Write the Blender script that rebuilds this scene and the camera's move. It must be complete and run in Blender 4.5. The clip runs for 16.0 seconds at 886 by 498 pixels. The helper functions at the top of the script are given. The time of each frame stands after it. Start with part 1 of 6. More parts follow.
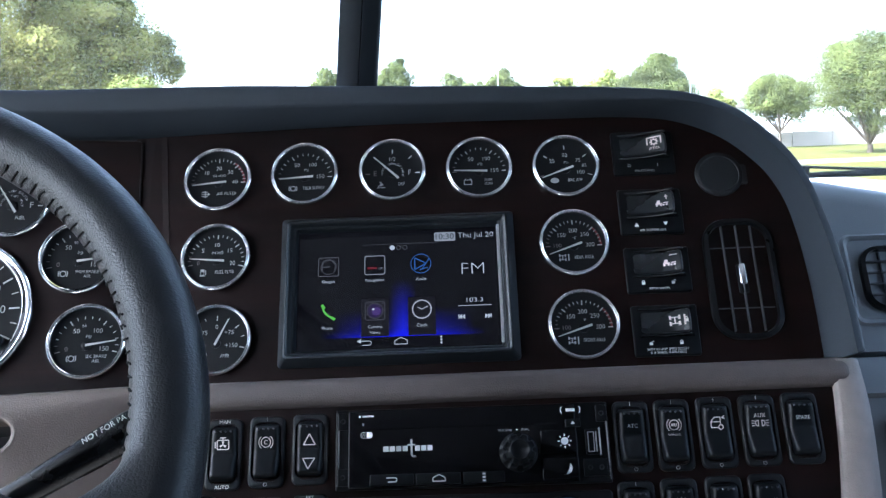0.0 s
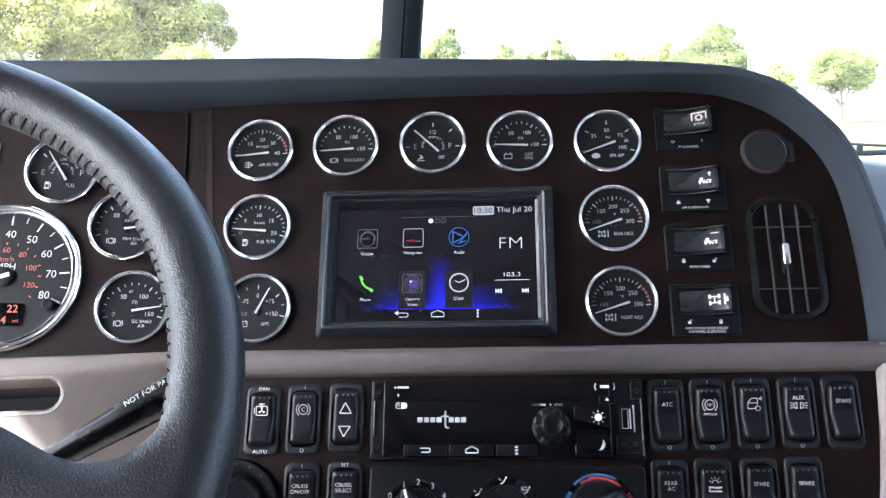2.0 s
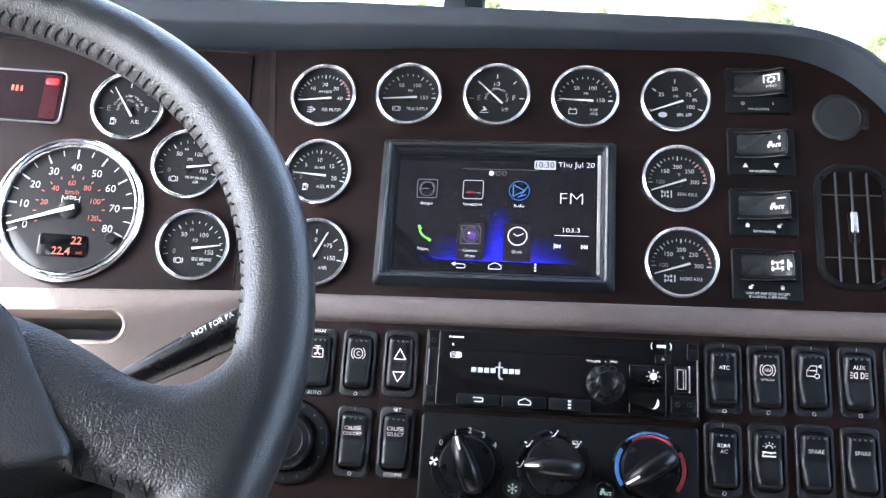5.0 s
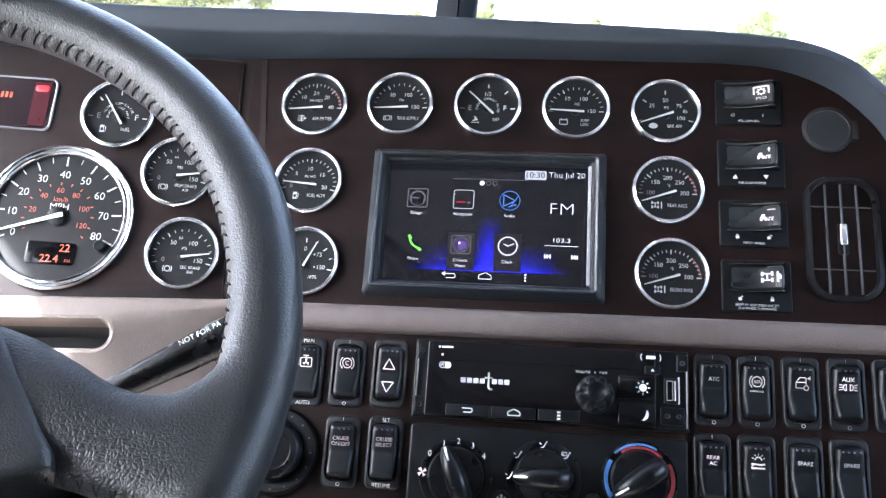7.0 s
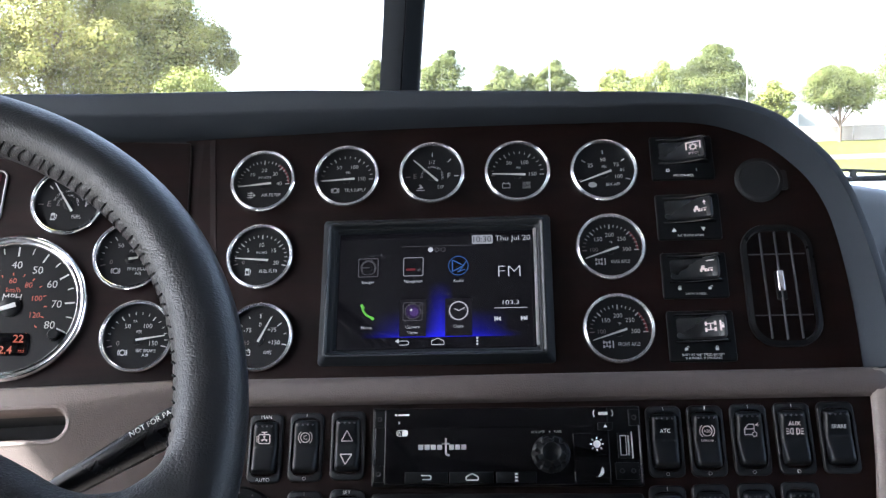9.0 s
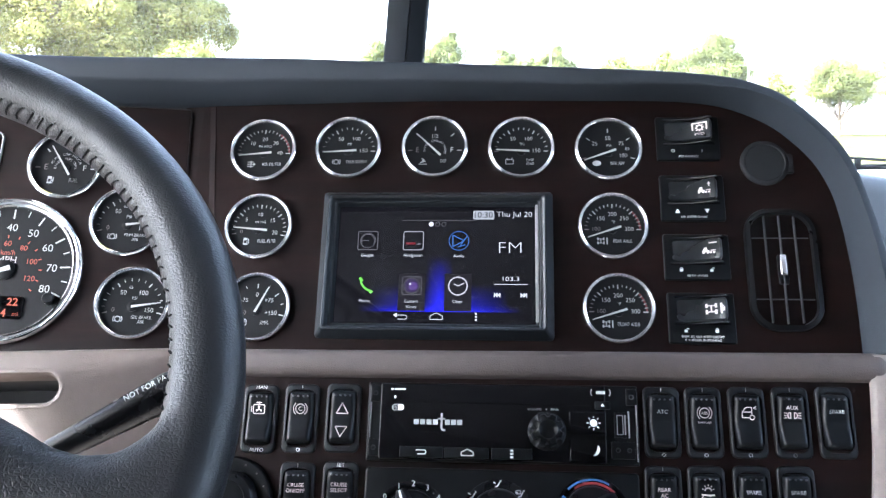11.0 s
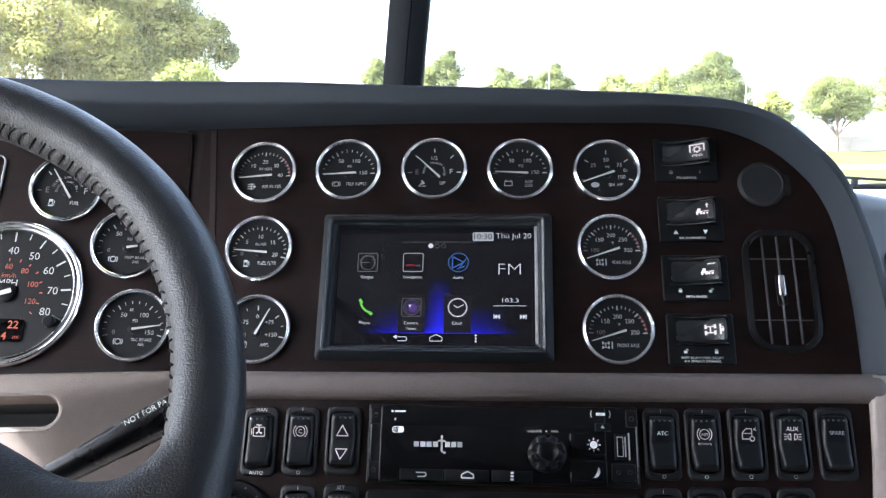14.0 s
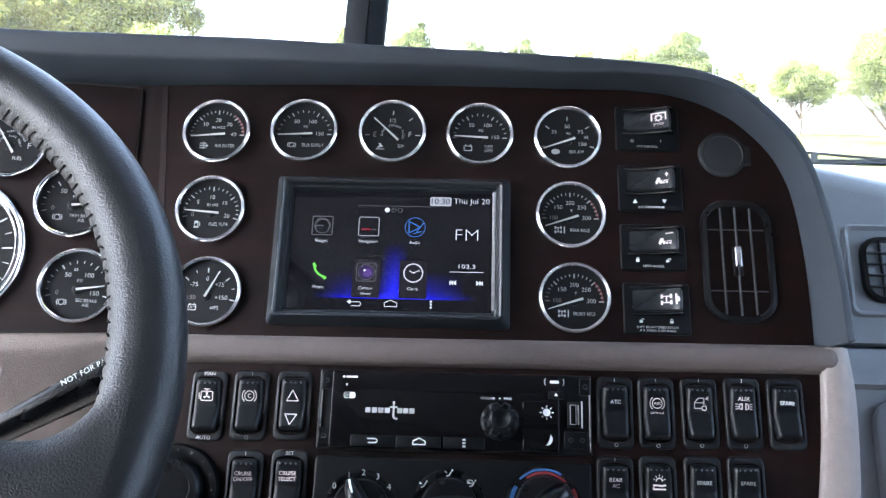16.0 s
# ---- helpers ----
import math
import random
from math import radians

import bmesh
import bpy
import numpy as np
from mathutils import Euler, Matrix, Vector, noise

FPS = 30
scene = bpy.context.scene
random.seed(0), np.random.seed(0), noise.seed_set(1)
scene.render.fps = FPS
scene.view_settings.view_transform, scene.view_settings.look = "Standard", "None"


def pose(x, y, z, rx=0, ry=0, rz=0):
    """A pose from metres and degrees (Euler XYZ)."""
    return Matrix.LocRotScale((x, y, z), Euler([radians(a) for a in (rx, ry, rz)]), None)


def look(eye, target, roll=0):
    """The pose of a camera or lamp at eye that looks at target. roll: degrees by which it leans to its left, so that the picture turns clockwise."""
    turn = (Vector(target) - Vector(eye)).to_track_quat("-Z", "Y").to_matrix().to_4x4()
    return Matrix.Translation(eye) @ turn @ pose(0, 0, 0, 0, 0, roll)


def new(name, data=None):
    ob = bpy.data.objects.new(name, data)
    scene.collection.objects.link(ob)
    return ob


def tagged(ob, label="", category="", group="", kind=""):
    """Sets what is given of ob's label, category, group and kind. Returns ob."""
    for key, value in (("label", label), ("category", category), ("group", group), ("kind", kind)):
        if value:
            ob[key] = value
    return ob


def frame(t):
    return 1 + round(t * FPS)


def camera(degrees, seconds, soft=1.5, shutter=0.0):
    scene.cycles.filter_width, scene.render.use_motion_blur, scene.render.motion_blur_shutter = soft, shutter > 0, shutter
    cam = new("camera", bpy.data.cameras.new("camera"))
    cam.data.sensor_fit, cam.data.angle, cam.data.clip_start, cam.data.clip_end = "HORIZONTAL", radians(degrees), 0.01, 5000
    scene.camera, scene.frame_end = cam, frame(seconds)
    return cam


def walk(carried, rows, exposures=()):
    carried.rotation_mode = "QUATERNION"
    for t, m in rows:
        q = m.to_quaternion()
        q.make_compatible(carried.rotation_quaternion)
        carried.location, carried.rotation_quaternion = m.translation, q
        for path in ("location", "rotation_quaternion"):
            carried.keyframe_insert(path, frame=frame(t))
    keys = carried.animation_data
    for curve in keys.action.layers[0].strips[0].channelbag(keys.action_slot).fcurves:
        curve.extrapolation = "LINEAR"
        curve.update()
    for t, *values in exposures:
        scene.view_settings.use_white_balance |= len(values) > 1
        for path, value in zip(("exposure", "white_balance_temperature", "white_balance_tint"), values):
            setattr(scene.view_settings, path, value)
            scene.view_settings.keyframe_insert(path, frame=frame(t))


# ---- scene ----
cam = camera(56.4, 16.0, 1.35)
# Rows in the dash's own frame: seconds, x, y, z, yaw, pitch, roll. The dash leans back by LEAN degrees.
LEAN = 27.0
DASH = pose(0, 0, 2.2, -LEAN, 0, 0)
PATH = [
    (0, 0.05107, -0.58235, -0.17502, 1.335, 19.357, -1.776),
    (0.5, 0.05395, -0.57668, -0.17377, 0.704, 19.102, -2.251),
    (1, 0.05539, -0.57976, -0.17468, 2.738, 17.808, -0.885),
    (1.5, 0.05220, -0.58135, -0.17595, 4.871, 17.151, 0.604),
    (2, 0.05839, -0.58390, -0.17392, 4.854, 17.410, 0.388),
    (2.5, 0.05517, -0.58057, -0.17644, 4.882, 16.781, 0.853),
    (3, 0.05103, -0.57984, -0.17983, 5.716, 15.453, 1.738),
    (3.5, 0.04116, -0.57982, -0.18359, 6.443, 14.583, 2.881),
    (4, 0.03788, -0.58274, -0.18359, 7.148, 14.445, 3.761),
    (6.5, 0.04090, -0.57941, -0.18486, 6.722, 15.826, 3.905),
    (7, 0.04102, -0.58015, -0.18342, 6.638, 15.619, 3.975),
    (7.5, 0.03953, -0.58027, -0.18293, 6.688, 15.576, 3.482),
    (8, 0.04093, -0.58176, -0.18125, 6.757, 15.557, 2.824),
    (8.5, 0.05263, -0.59444, -0.17311, 6.143, 17.214, 1.283),
    (9, 0.06033, -0.59466, -0.17121, 4.933, 18.844, 0.092),
    (11.3, 0.05579, -0.58720, -0.17567, 4.594, 17.622, 1.695),
    (11.5, 0.05798, -0.58991, -0.17622, 4.478, 17.985, 1.375),
    (12, 0.06103, -0.58882, -0.17444, 4.209, 18.221, 1.191),
    (12.5, 0.05605, -0.59065, -0.17586, 4.487, 18.067, 1.597),
    (13, 0.05767, -0.59265, -0.17308, 4.382, 18.314, 1.482),
    (13.5, 0.05939, -0.59570, -0.17300, 4.589, 18.774, 1.242),
    (14, 0.05613, -0.59086, -0.17275, 4.583, 18.846, 1.463),
    (14.5, 0.05288, -0.59219, -0.17418, 4.522, 18.667, 1.971),
    (15, 0.05475, -0.58717, -0.17487, 3.241, 18.757, 1.825),
    (15.5, 0.05342, -0.58272, -0.17822, 2.902, 17.964, 2.293),
    (16, 0.06253, -0.57797, -0.17569, 2.059, 17.134, 1.802),
]
EXPOSURES = [(0.0, 3.15, 5150, 8), (1.0, 3.35, 5150, 8), (1.5, 4.55, 5550, 10), (2.0, 4.15, 5600, 10), (2.5, 4.0, 5650, 10), (3.0, 4.75, 5650, 13), (3.5, 4.75, 5650, 13), (4.0, 4.75, 5650, 13), (8.0, 4.65, 5650, 13), (8.5, 4.5, 5650, 13), (9.0, 3.35, 5750, 12), (11.5, 4.3, 5600, 11), (12.2, 3.8, 5700, 11), (13.0, 3.67, 5700, 11), (15.0, 3.65, 5700, 11), (16.0, 4.1, 5550, 11)]
walk(cam, [(t, DASH @ pose(x, y, z, 90 + pitch, 0, yaw) @ pose(0, 0, 0, 0, 0, roll)) for t, x, y, z, yaw, pitch, roll in PATH], EXPOSURES)

# ---- light ----
SUN_ELEVATION, SUN_FROM = 41.0, 243.0   # compass-like: degrees from +y towards +x
world = bpy.data.worlds.new("world")
scene.world = world
world.use_nodes = True
sky = world.node_tree.nodes.new("ShaderNodeTexSky")
sky.sky_type, sky.sun_disc = "NISHITA", False
sky.sun_elevation, sky.sun_rotation = radians(SUN_ELEVATION), radians(SUN_FROM)
sky.dust_density, sky.air_density = 3.0, 1.2
back = world.node_tree.nodes["Background"]
haze = world.node_tree.nodes.new("ShaderNodeHueSaturation")   # a hazy, whitish sky
haze.inputs["Saturation"].default_value = 0.6
world.node_tree.links.new(sky.outputs[0], haze.inputs["Color"])
world.node_tree.links.new(haze.outputs[0], back.inputs[0])
back.inputs[1].default_value = 0.15
sun_way = Vector((math.sin(radians(SUN_FROM)) * math.cos(radians(SUN_ELEVATION)), math.cos(radians(SUN_FROM)) * math.cos(radians(SUN_ELEVATION)), math.sin(radians(SUN_ELEVATION))))
sun_data = bpy.data.lights.new("sun", "SUN")
sun_data.energy, sun_data.angle, sun_data.color = 4.0, radians(0.6), (1.0, 0.95, 0.86)
sun = new("sun", sun_data)
sun.matrix_world = look(sun_way * 50, (0, 0, 0))

# ---- materials ----
def material(name, color, rough=0.5, metal=0.0, vary=0.15, scale=60.0, bump=0.0, bump_scale=None, depth=0.0006, coat=0.0, emit=None, emit_strength=0.0, spec=0.5, bump_kind="noise"):
    """Principled surface with coarse and fine variation of colour and roughness, and a fine relief."""
    m = bpy.data.materials.new(name)
    m.use_nodes = True
    nt = m.node_tree
    b = nt.nodes["Principled BSDF"]
    b.inputs["Roughness"].default_value = rough
    b.inputs["Metallic"].default_value = metal
    b.inputs["Coat Weight"].default_value = coat
    b.inputs["Coat Roughness"].default_value = 0.06
    b.inputs["Specular IOR Level"].default_value = spec
    b.inputs["Base Color"].default_value = (*color, 1)
    co = nt.nodes.new("ShaderNodeTexCoord")
    if vary:
        n1 = nt.nodes.new("ShaderNodeTexNoise")
        n1.inputs["Scale"].default_value, n1.inputs["Detail"].default_value = scale, 6.0
        n2 = nt.nodes.new("ShaderNodeTexNoise")
        n2.inputs["Scale"].default_value, n2.inputs["Detail"].default_value = scale / 9, 2.0
        add = nt.nodes.new("ShaderNodeMath")
        add.operation = "ADD"
        ramp = nt.nodes.new("ShaderNodeMapRange")
        ramp.inputs[1].default_value, ramp.inputs[2].default_value = 0.6, 1.4
        ramp.inputs[3].default_value, ramp.inputs[4].default_value = 1 - vary, 1 + vary
        mix = nt.nodes.new("ShaderNodeMix")
        mix.data_type, mix.blend_type = "RGBA", "MULTIPLY"
        mix.inputs[0].default_value = 1.0
        mix.inputs[6].default_value = (*color, 1)
        for n in (n1, n2):
            nt.links.new(co.outputs["Object"], n.inputs["Vector"])
        nt.links.new(n1.outputs[0], add.inputs[0])
        nt.links.new(n2.outputs[0], add.inputs[1])
        nt.links.new(add.outputs[0], ramp.inputs[0])
        nt.links.new(ramp.outputs[0], mix.inputs[7])
        nt.links.new(mix.outputs[2], b.inputs["Base Color"])
        rr = nt.nodes.new("ShaderNodeMapRange")
        rr.inputs[1].default_value, rr.inputs[2].default_value = 0.6, 1.4
        rr.inputs[3].default_value, rr.inputs[4].default_value = max(rough - 0.06, 0.02), min(rough + 0.06, 1)
        nt.links.new(add.outputs[0], rr.inputs[0])
        nt.links.new(rr.outputs[0], b.inputs["Roughness"])
    if bump:
        where = co.outputs["Object"]
        if bump_kind == "cells":
            # soft pebbles parted by thin creases, on wavering lines
            sway = nt.nodes.new("ShaderNodeTexNoise")
            sway.inputs["Scale"].default_value, sway.inputs["Detail"].default_value = (bump_scale or 500) * 0.45, 2.0
            shift = nt.nodes.new("ShaderNodeVectorMath")
            shift.operation = "MULTIPLY_ADD"
            shift.inputs[1].default_value = (0.0028, 0.0028, 0.0028)
            nt.links.new(where, sway.inputs["Vector"])
            nt.links.new(sway.outputs["Color"], shift.inputs[0])
            nt.links.new(where, shift.inputs[2])
            where = shift.outputs[0]
            t = nt.nodes.new("ShaderNodeTexVoronoi")
            t.feature = "DISTANCE_TO_EDGE"
            crease = nt.nodes.new("ShaderNodeMapRange")
            crease.interpolation_type = "SMOOTHSTEP"
            crease.inputs[1].default_value, crease.inputs[2].default_value = 0.0, 0.28
            nt.links.new(t.outputs["Distance"], crease.inputs[0])
            out = crease.outputs[0]
        else:
            t = nt.nodes.new("ShaderNodeTexNoise")
            t.inputs["Detail"].default_value = 3.0
            out = t.outputs[0]
        t.inputs["Scale"].default_value = bump_scale or scale * 4
        nt.links.new(where, t.inputs["Vector"])
        bn = nt.nodes.new("ShaderNodeBump")
        bn.inputs["Strength"].default_value, bn.inputs["Distance"].default_value = bump, depth
        nt.links.new(out, bn.inputs["Height"])
        nt.links.new(bn.outputs[0], b.inputs["Normal"])
    if emit:
        b.inputs["Emission Color"].default_value = (*emit, 1)
        b.inputs["Emission Strength"].default_value = emit_strength
    return m


def wood_material():
    """Dark lacquered burl: stretched dark figure on red-brown, under a clear coat."""
    m = material("dark_wood", (0.05, 0.016, 0.011), 0.46, coat=0.05, vary=0, spec=0.11)
    nt = m.node_tree
    b = nt.nodes["Principled BSDF"]
    co = nt.nodes.new("ShaderNodeTexCoord")
    mp = nt.nodes.new("ShaderNodeMapping")
    mp.inputs["Scale"].default_value = (6.0, 40.0, 40.0)
    n = nt.nodes.new("ShaderNodeTexNoise")
    n.inputs["Scale"].default_value, n.inputs["Detail"].default_value, n.inputs["Distortion"].default_value = 1.6, 9.0, 1.2
    r = nt.nodes.new("ShaderNodeValToRGB")
    r.color_ramp.elements[0].position, r.color_ramp.elements[0].color = 0.32, (0.0040, 0.0023, 0.0022, 1)
    r.color_ramp.elements[1].position, r.color_ramp.elements[1].color = 0.72, (0.0098, 0.0039, 0.0033, 1)
    nt.links.new(co.outputs["Object"], mp.inputs[0])
    nt.links.new(mp.outputs[0], n.inputs["Vector"])
    nt.links.new(n.outputs[0], r.inputs[0])
    nt.links.new(r.outputs[0], b.inputs["Base Color"])
    b.inputs["Coat Roughness"].default_value = 0.22
    return m


def glass_material(name, tint=(1, 1, 1), rough=0.0):
    m = bpy.data.materials.new(name)
    m.use_nodes = True
    b = m.node_tree.nodes["Principled BSDF"]
    b.inputs["Base Color"].default_value = (*tint, 1)
    b.inputs["Roughness"].default_value = rough
    b.inputs["Transmission Weight"].default_value = 1.0
    b.inputs["IOR"].default_value = 1.3
    return m


WOOD = wood_material()
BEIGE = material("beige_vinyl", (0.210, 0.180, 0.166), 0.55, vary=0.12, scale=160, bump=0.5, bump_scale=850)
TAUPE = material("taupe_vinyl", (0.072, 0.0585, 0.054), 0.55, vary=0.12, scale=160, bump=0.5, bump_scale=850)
# the moulding's vinyl lightened for the knee panel, where more light falls
KNEE = material("lit_knee_vinyl", (0.108, 0.085, 0.073), 0.55, vary=0.12, scale=160, bump=0.5, bump_scale=850)
HOOD = material("soft_black_vinyl", (0.0218, 0.0278, 0.0362), 0.58, spec=0.32, vary=0.15, scale=30, bump=0.3, bump_scale=1100)
BLACK = material("matt_black_plastic", (0.0034, 0.0041, 0.0048), 0.36, spec=0.13, vary=0.15, scale=90, bump=0.15, bump_scale=1800)
SLATE = material("slate_black_plastic", (0.010, 0.013, 0.016), 0.36, spec=0.5, vary=0.12, scale=90, bump=0.12, bump_scale=1500)
GLOSS = material("gloss_black_plastic", (0.003, 0.003, 0.0036), 0.12, spec=0.15, vary=0.1, scale=30)
RIMLEATHER = material("smooth_black_leather", (0.0092, 0.0101, 0.0115), 0.40, spec=0.27, vary=0.15, scale=50, bump=0.42, bump_scale=520, bump_kind="cells", depth=0.0005)
def worn_smooth(m, inner, outer, low):
    """The grain flattens from the spokes out to the rim, where the leather is stretched tight."""
    nt = m.node_tree
    co = nt.nodes.new("ShaderNodeTexCoord")
    flatten = nt.nodes.new("ShaderNodeVectorMath")
    flatten.operation = "MULTIPLY"
    flatten.inputs[1].default_value = (1, 0, 1)
    size = nt.nodes.new("ShaderNodeVectorMath")
    size.operation = "LENGTH"
    r = nt.nodes.new("ShaderNodeMapRange")
    bump = [n for n in nt.nodes if n.type == "BUMP"][0]
    r.inputs[1].default_value, r.inputs[2].default_value, r.inputs[3].default_value, r.inputs[4].default_value = inner, outer, bump.inputs["Strength"].default_value, low
    nt.links.new(co.outputs["Object"], flatten.inputs[0])
    nt.links.new(flatten.outputs[0], size.inputs[0])
    nt.links.new(size.outputs["Value"], r.inputs[0])
    nt.links.new(r.outputs[0], bump.inputs["Strength"])


PADLEATHER = material("grained_pad_leather", (0.0105, 0.0115, 0.0130), 0.44, spec=0.36, vary=0.2, scale=50, bump=0.28, bump_scale=620, bump_kind="cells", depth=0.0004)
worn_smooth(RIMLEATHER, 0.180, 0.215, 0.22)
THREAD = material("black_thread", (0.0062, 0.0066, 0.0072), 0.8, spec=0.1, vary=0.1)
CHROME = material("polished_chrome", (0.86, 0.87, 0.88), 0.05, metal=1.0, vary=0.03, scale=20, bump=0.15, bump_scale=110, depth=0.0006)
DIAL = material("dial_black", (0.0062, 0.0066, 0.0074), 0.45, spec=0.15, vary=0.12, scale=200)
POINTER = material("off_white_pointer", (0.44, 0.44, 0.42), 0.45, vary=0.05, scale=200)
WHITE = material("white_print", (0.78, 0.78, 0.76), 0.5, vary=0.04, scale=300)
PRINT = material("grey_white_print", (0.38, 0.38, 0.375), 0.5, vary=0.04, scale=300)
DIM = material("dim_print", (0.14, 0.12, 0.12), 0.5, vary=0.1, scale=300)
PINK = material("pinkish_print", (0.80, 0.68, 0.67), 0.5, vary=0.04, scale=300)
BAND = material("dark_red_band", (0.11, 0.014, 0.018), 0.5, vary=0.05, scale=300)
RED = material("red_print", (0.25, 0.022, 0.026), 0.5, vary=0.05, scale=300)
BLUE = material("blue_print", (0.03, 0.11, 0.30), 0.5, vary=0.05, scale=300)
ORANGE = material("orange_print", (0.32, 0.055, 0.025), 0.5, vary=0.05, scale=300)
SILVER = material("silver_print", (0.42, 0.42, 0.43), 0.4, metal=0.2, vary=0.05, scale=300)
CASE = material("grey_dash_vinyl", (0.165, 0.180, 0.197), 0.5, vary=0.1, scale=25, bump=0.3, bump_scale=900)
VOID = material("dark_cavity", (0.006, 0.006, 0.007), 0.7, vary=0.1)
DULL = material("dull_grey_edge", (0.019, 0.018, 0.018), 0.55, spec=0.2, vary=0.1)
EDGE = material("grey_edge", (0.05, 0.05, 0.055), 0.4, vary=0.1)
LINER = material("dark_lining", (0.03, 0.029, 0.029), 0.8, vary=0.15, scale=80)
LIT_RED = material("red_lamp", (0.2, 0.01, 0.01), 0.3, vary=0, emit=(1.0, 0.03, 0.05), emit_strength=0.06)
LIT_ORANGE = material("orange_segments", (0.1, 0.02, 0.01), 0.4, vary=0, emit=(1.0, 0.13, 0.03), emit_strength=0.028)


# ---- mesh helpers ----
def link_mesh(name, bm, mat, smooth=40):
    me = bpy.data.meshes.new(name)
    bm.to_mesh(me)
    bm.free()
    for mm in mat if isinstance(mat, (list, tuple)) else [mat]:
        me.materials.append(mm)
    if smooth:
        me.polygons.foreach_set("use_smooth", [True] * len(me.polygons))
        me.set_sharp_from_angle(angle=radians(smooth))
    return me


def thing(name, m, label, category, group="", kind=""):
    """An empty at a pose, which parents its parts."""
    ob = new(name)
    ob.empty_display_size = 0.01
    ob.matrix_world = m
    return tagged(ob, label, category, group, kind)


def part(name, bm, mat, parent, label="", smooth=40):
    ob = new(name, link_mesh(name, bm, mat, smooth))
    ob.parent = parent
    if label:
        tagged(ob, label)
    return ob


def solid(name, bm, mat, m, label, category, group="", kind="", smooth=40):
    """A thing of one mesh."""
    ob = new(name, link_mesh(name, bm, mat, smooth))
    ob.matrix_world = m
    return tagged(ob, label, category, group, kind)


def rounded(w, h, r, n=5):
    """Points of a rounded rectangle in x and z, counter-clockwise as the driver sees it."""
    r = min(r, w / 2 - 1e-5, h / 2 - 1e-5)
    pts = []
    for cx, cz, a in ((w / 2 - r, h / 2 - r, 0), (-w / 2 + r, h / 2 - r, 90), (-w / 2 + r, -h / 2 + r, 180), (w / 2 - r, -h / 2 + r, 270)):
        for k in range(n + 1):
            t = radians(a + 90 * k / n)
            pts.append((cx + r * math.cos(t), cz + r * math.sin(t)))
    return pts


def loops(bm, rings, close_first=False, close_last=False, cyclic=True):
    """Skins rings of points of equal count, one after another."""
    rows = [[bm.verts.new(p) for p in ring] for ring in rings]
    n = len(rows[0])
    for a, b in zip(rows, rows[1:]):
        for k in range(n if cyclic else n - 1):
            q = (a[k], a[(k + 1) % n], b[(k + 1) % n], b[k])
            bm.faces.new(q)
    if close_first:
        bm.faces.new(rows[0][::-1])
    if close_last:
        bm.faces.new(rows[-1])
    return rows


def fixed(bm):
    bmesh.ops.recalc_face_normals(bm, faces=bm.faces[:])
    return bm


def slab(levels, x=0.0, z=0.0, bm=None, back=True, front=True, n=5):
    """A rounded plate: levels of (w, h, r, y) from its back to its front."""
    bm = bm or bmesh.new()
    loops(bm, [[(x + px, y, z + pz) for px, pz in rounded(w, h, r, n)] for w, h, r, y in levels], back, front)
    return fixed(bm)


def plate(w, h, r, y0, y1, bevel=0.0006, x=0.0, z=0.0, bm=None, n=5):
    return slab([(w, h, r, y0), (w, h, r, y1 + bevel), (w - 0.6 * bevel, h - 0.6 * bevel, r, y1 + 0.3 * bevel), (w - 2 * bevel, h - 2 * bevel, max(r - bevel, 1e-4), y1)], x, z, bm, n=n)


def lathe(profile, n=40, x=0.0, z=0.0, bm=None, close_first=False, close_last=False):
    """Turns (radius, y) about the y axis."""
    bm = bm or bmesh.new()
    loops(bm, [[(x + r * math.cos(2 * math.pi * k / n), y, z + r * math.sin(2 * math.pi * k / n)) for k in range(n)] for r, y in profile], close_first, close_last)
    return fixed(bm)


def box(bm, x0, x1, y0, y1, z0, z1, bevel=0.0):
    vs = [bm.verts.new((x, y, z)) for x in (x0, x1) for y in (y0, y1) for z in (z0, z1)]
    fs = [bm.faces.new([vs[i] for i in q]) for q in ((0, 1, 3, 2), (4, 6, 7, 5), (0, 4, 5, 1), (2, 3, 7, 6), (0, 2, 6, 4), (1, 5, 7, 3))]
    if bevel:
        es = {e for f in fs for e in f.edges}
        bmesh.ops.bevel(bm, geom=list(es), offset=bevel, segments=2, affect="EDGES")
    return bm


def flat(bm, pts, y):
    """A flat printed shape: a polygon of x, z at depth y."""
    f = bm.faces.new([bm.verts.new((x, y, z)) for x, z in pts])
    f.normal_update()
    if f.normal.y > 0:
        f.normal_flip()
    return bm


def bar(bm, xa, za, xb, zb, w, y, w2=None):
    """A printed bar from a to b, w wide (w2 at b)."""
    d = Vector((xb - xa, zb - za)).normalized()
    p = Vector((-d.y, d.x))
    w2 = w if w2 is None else w2
    return flat(bm, [(xa + p.x * w / 2, za + p.y * w / 2), (xa - p.x * w / 2, za - p.y * w / 2), (xb - p.x * w2 / 2, zb - p.y * w2 / 2), (xb + p.x * w2 / 2, zb + p.y * w2 / 2)], y)


def arc(bm, x, z, r, a0, a1, w, y, n=24):
    """A printed arc of width w."""
    step = (a1 - a0) / n
    for k in range(n):
        s, t = radians(a0 + step * k), radians(a0 + step * (k + 1))
        flat(bm, [(x + (r - w / 2) * math.cos(s), z + (r - w / 2) * math.sin(s)), (x + (r + w / 2) * math.cos(s), z + (r + w / 2) * math.sin(s)),
                  (x + (r + w / 2) * math.cos(t), z + (r + w / 2) * math.sin(t)), (x + (r - w / 2) * math.cos(t), z + (r - w / 2) * math.sin(t))], y)
    return bm


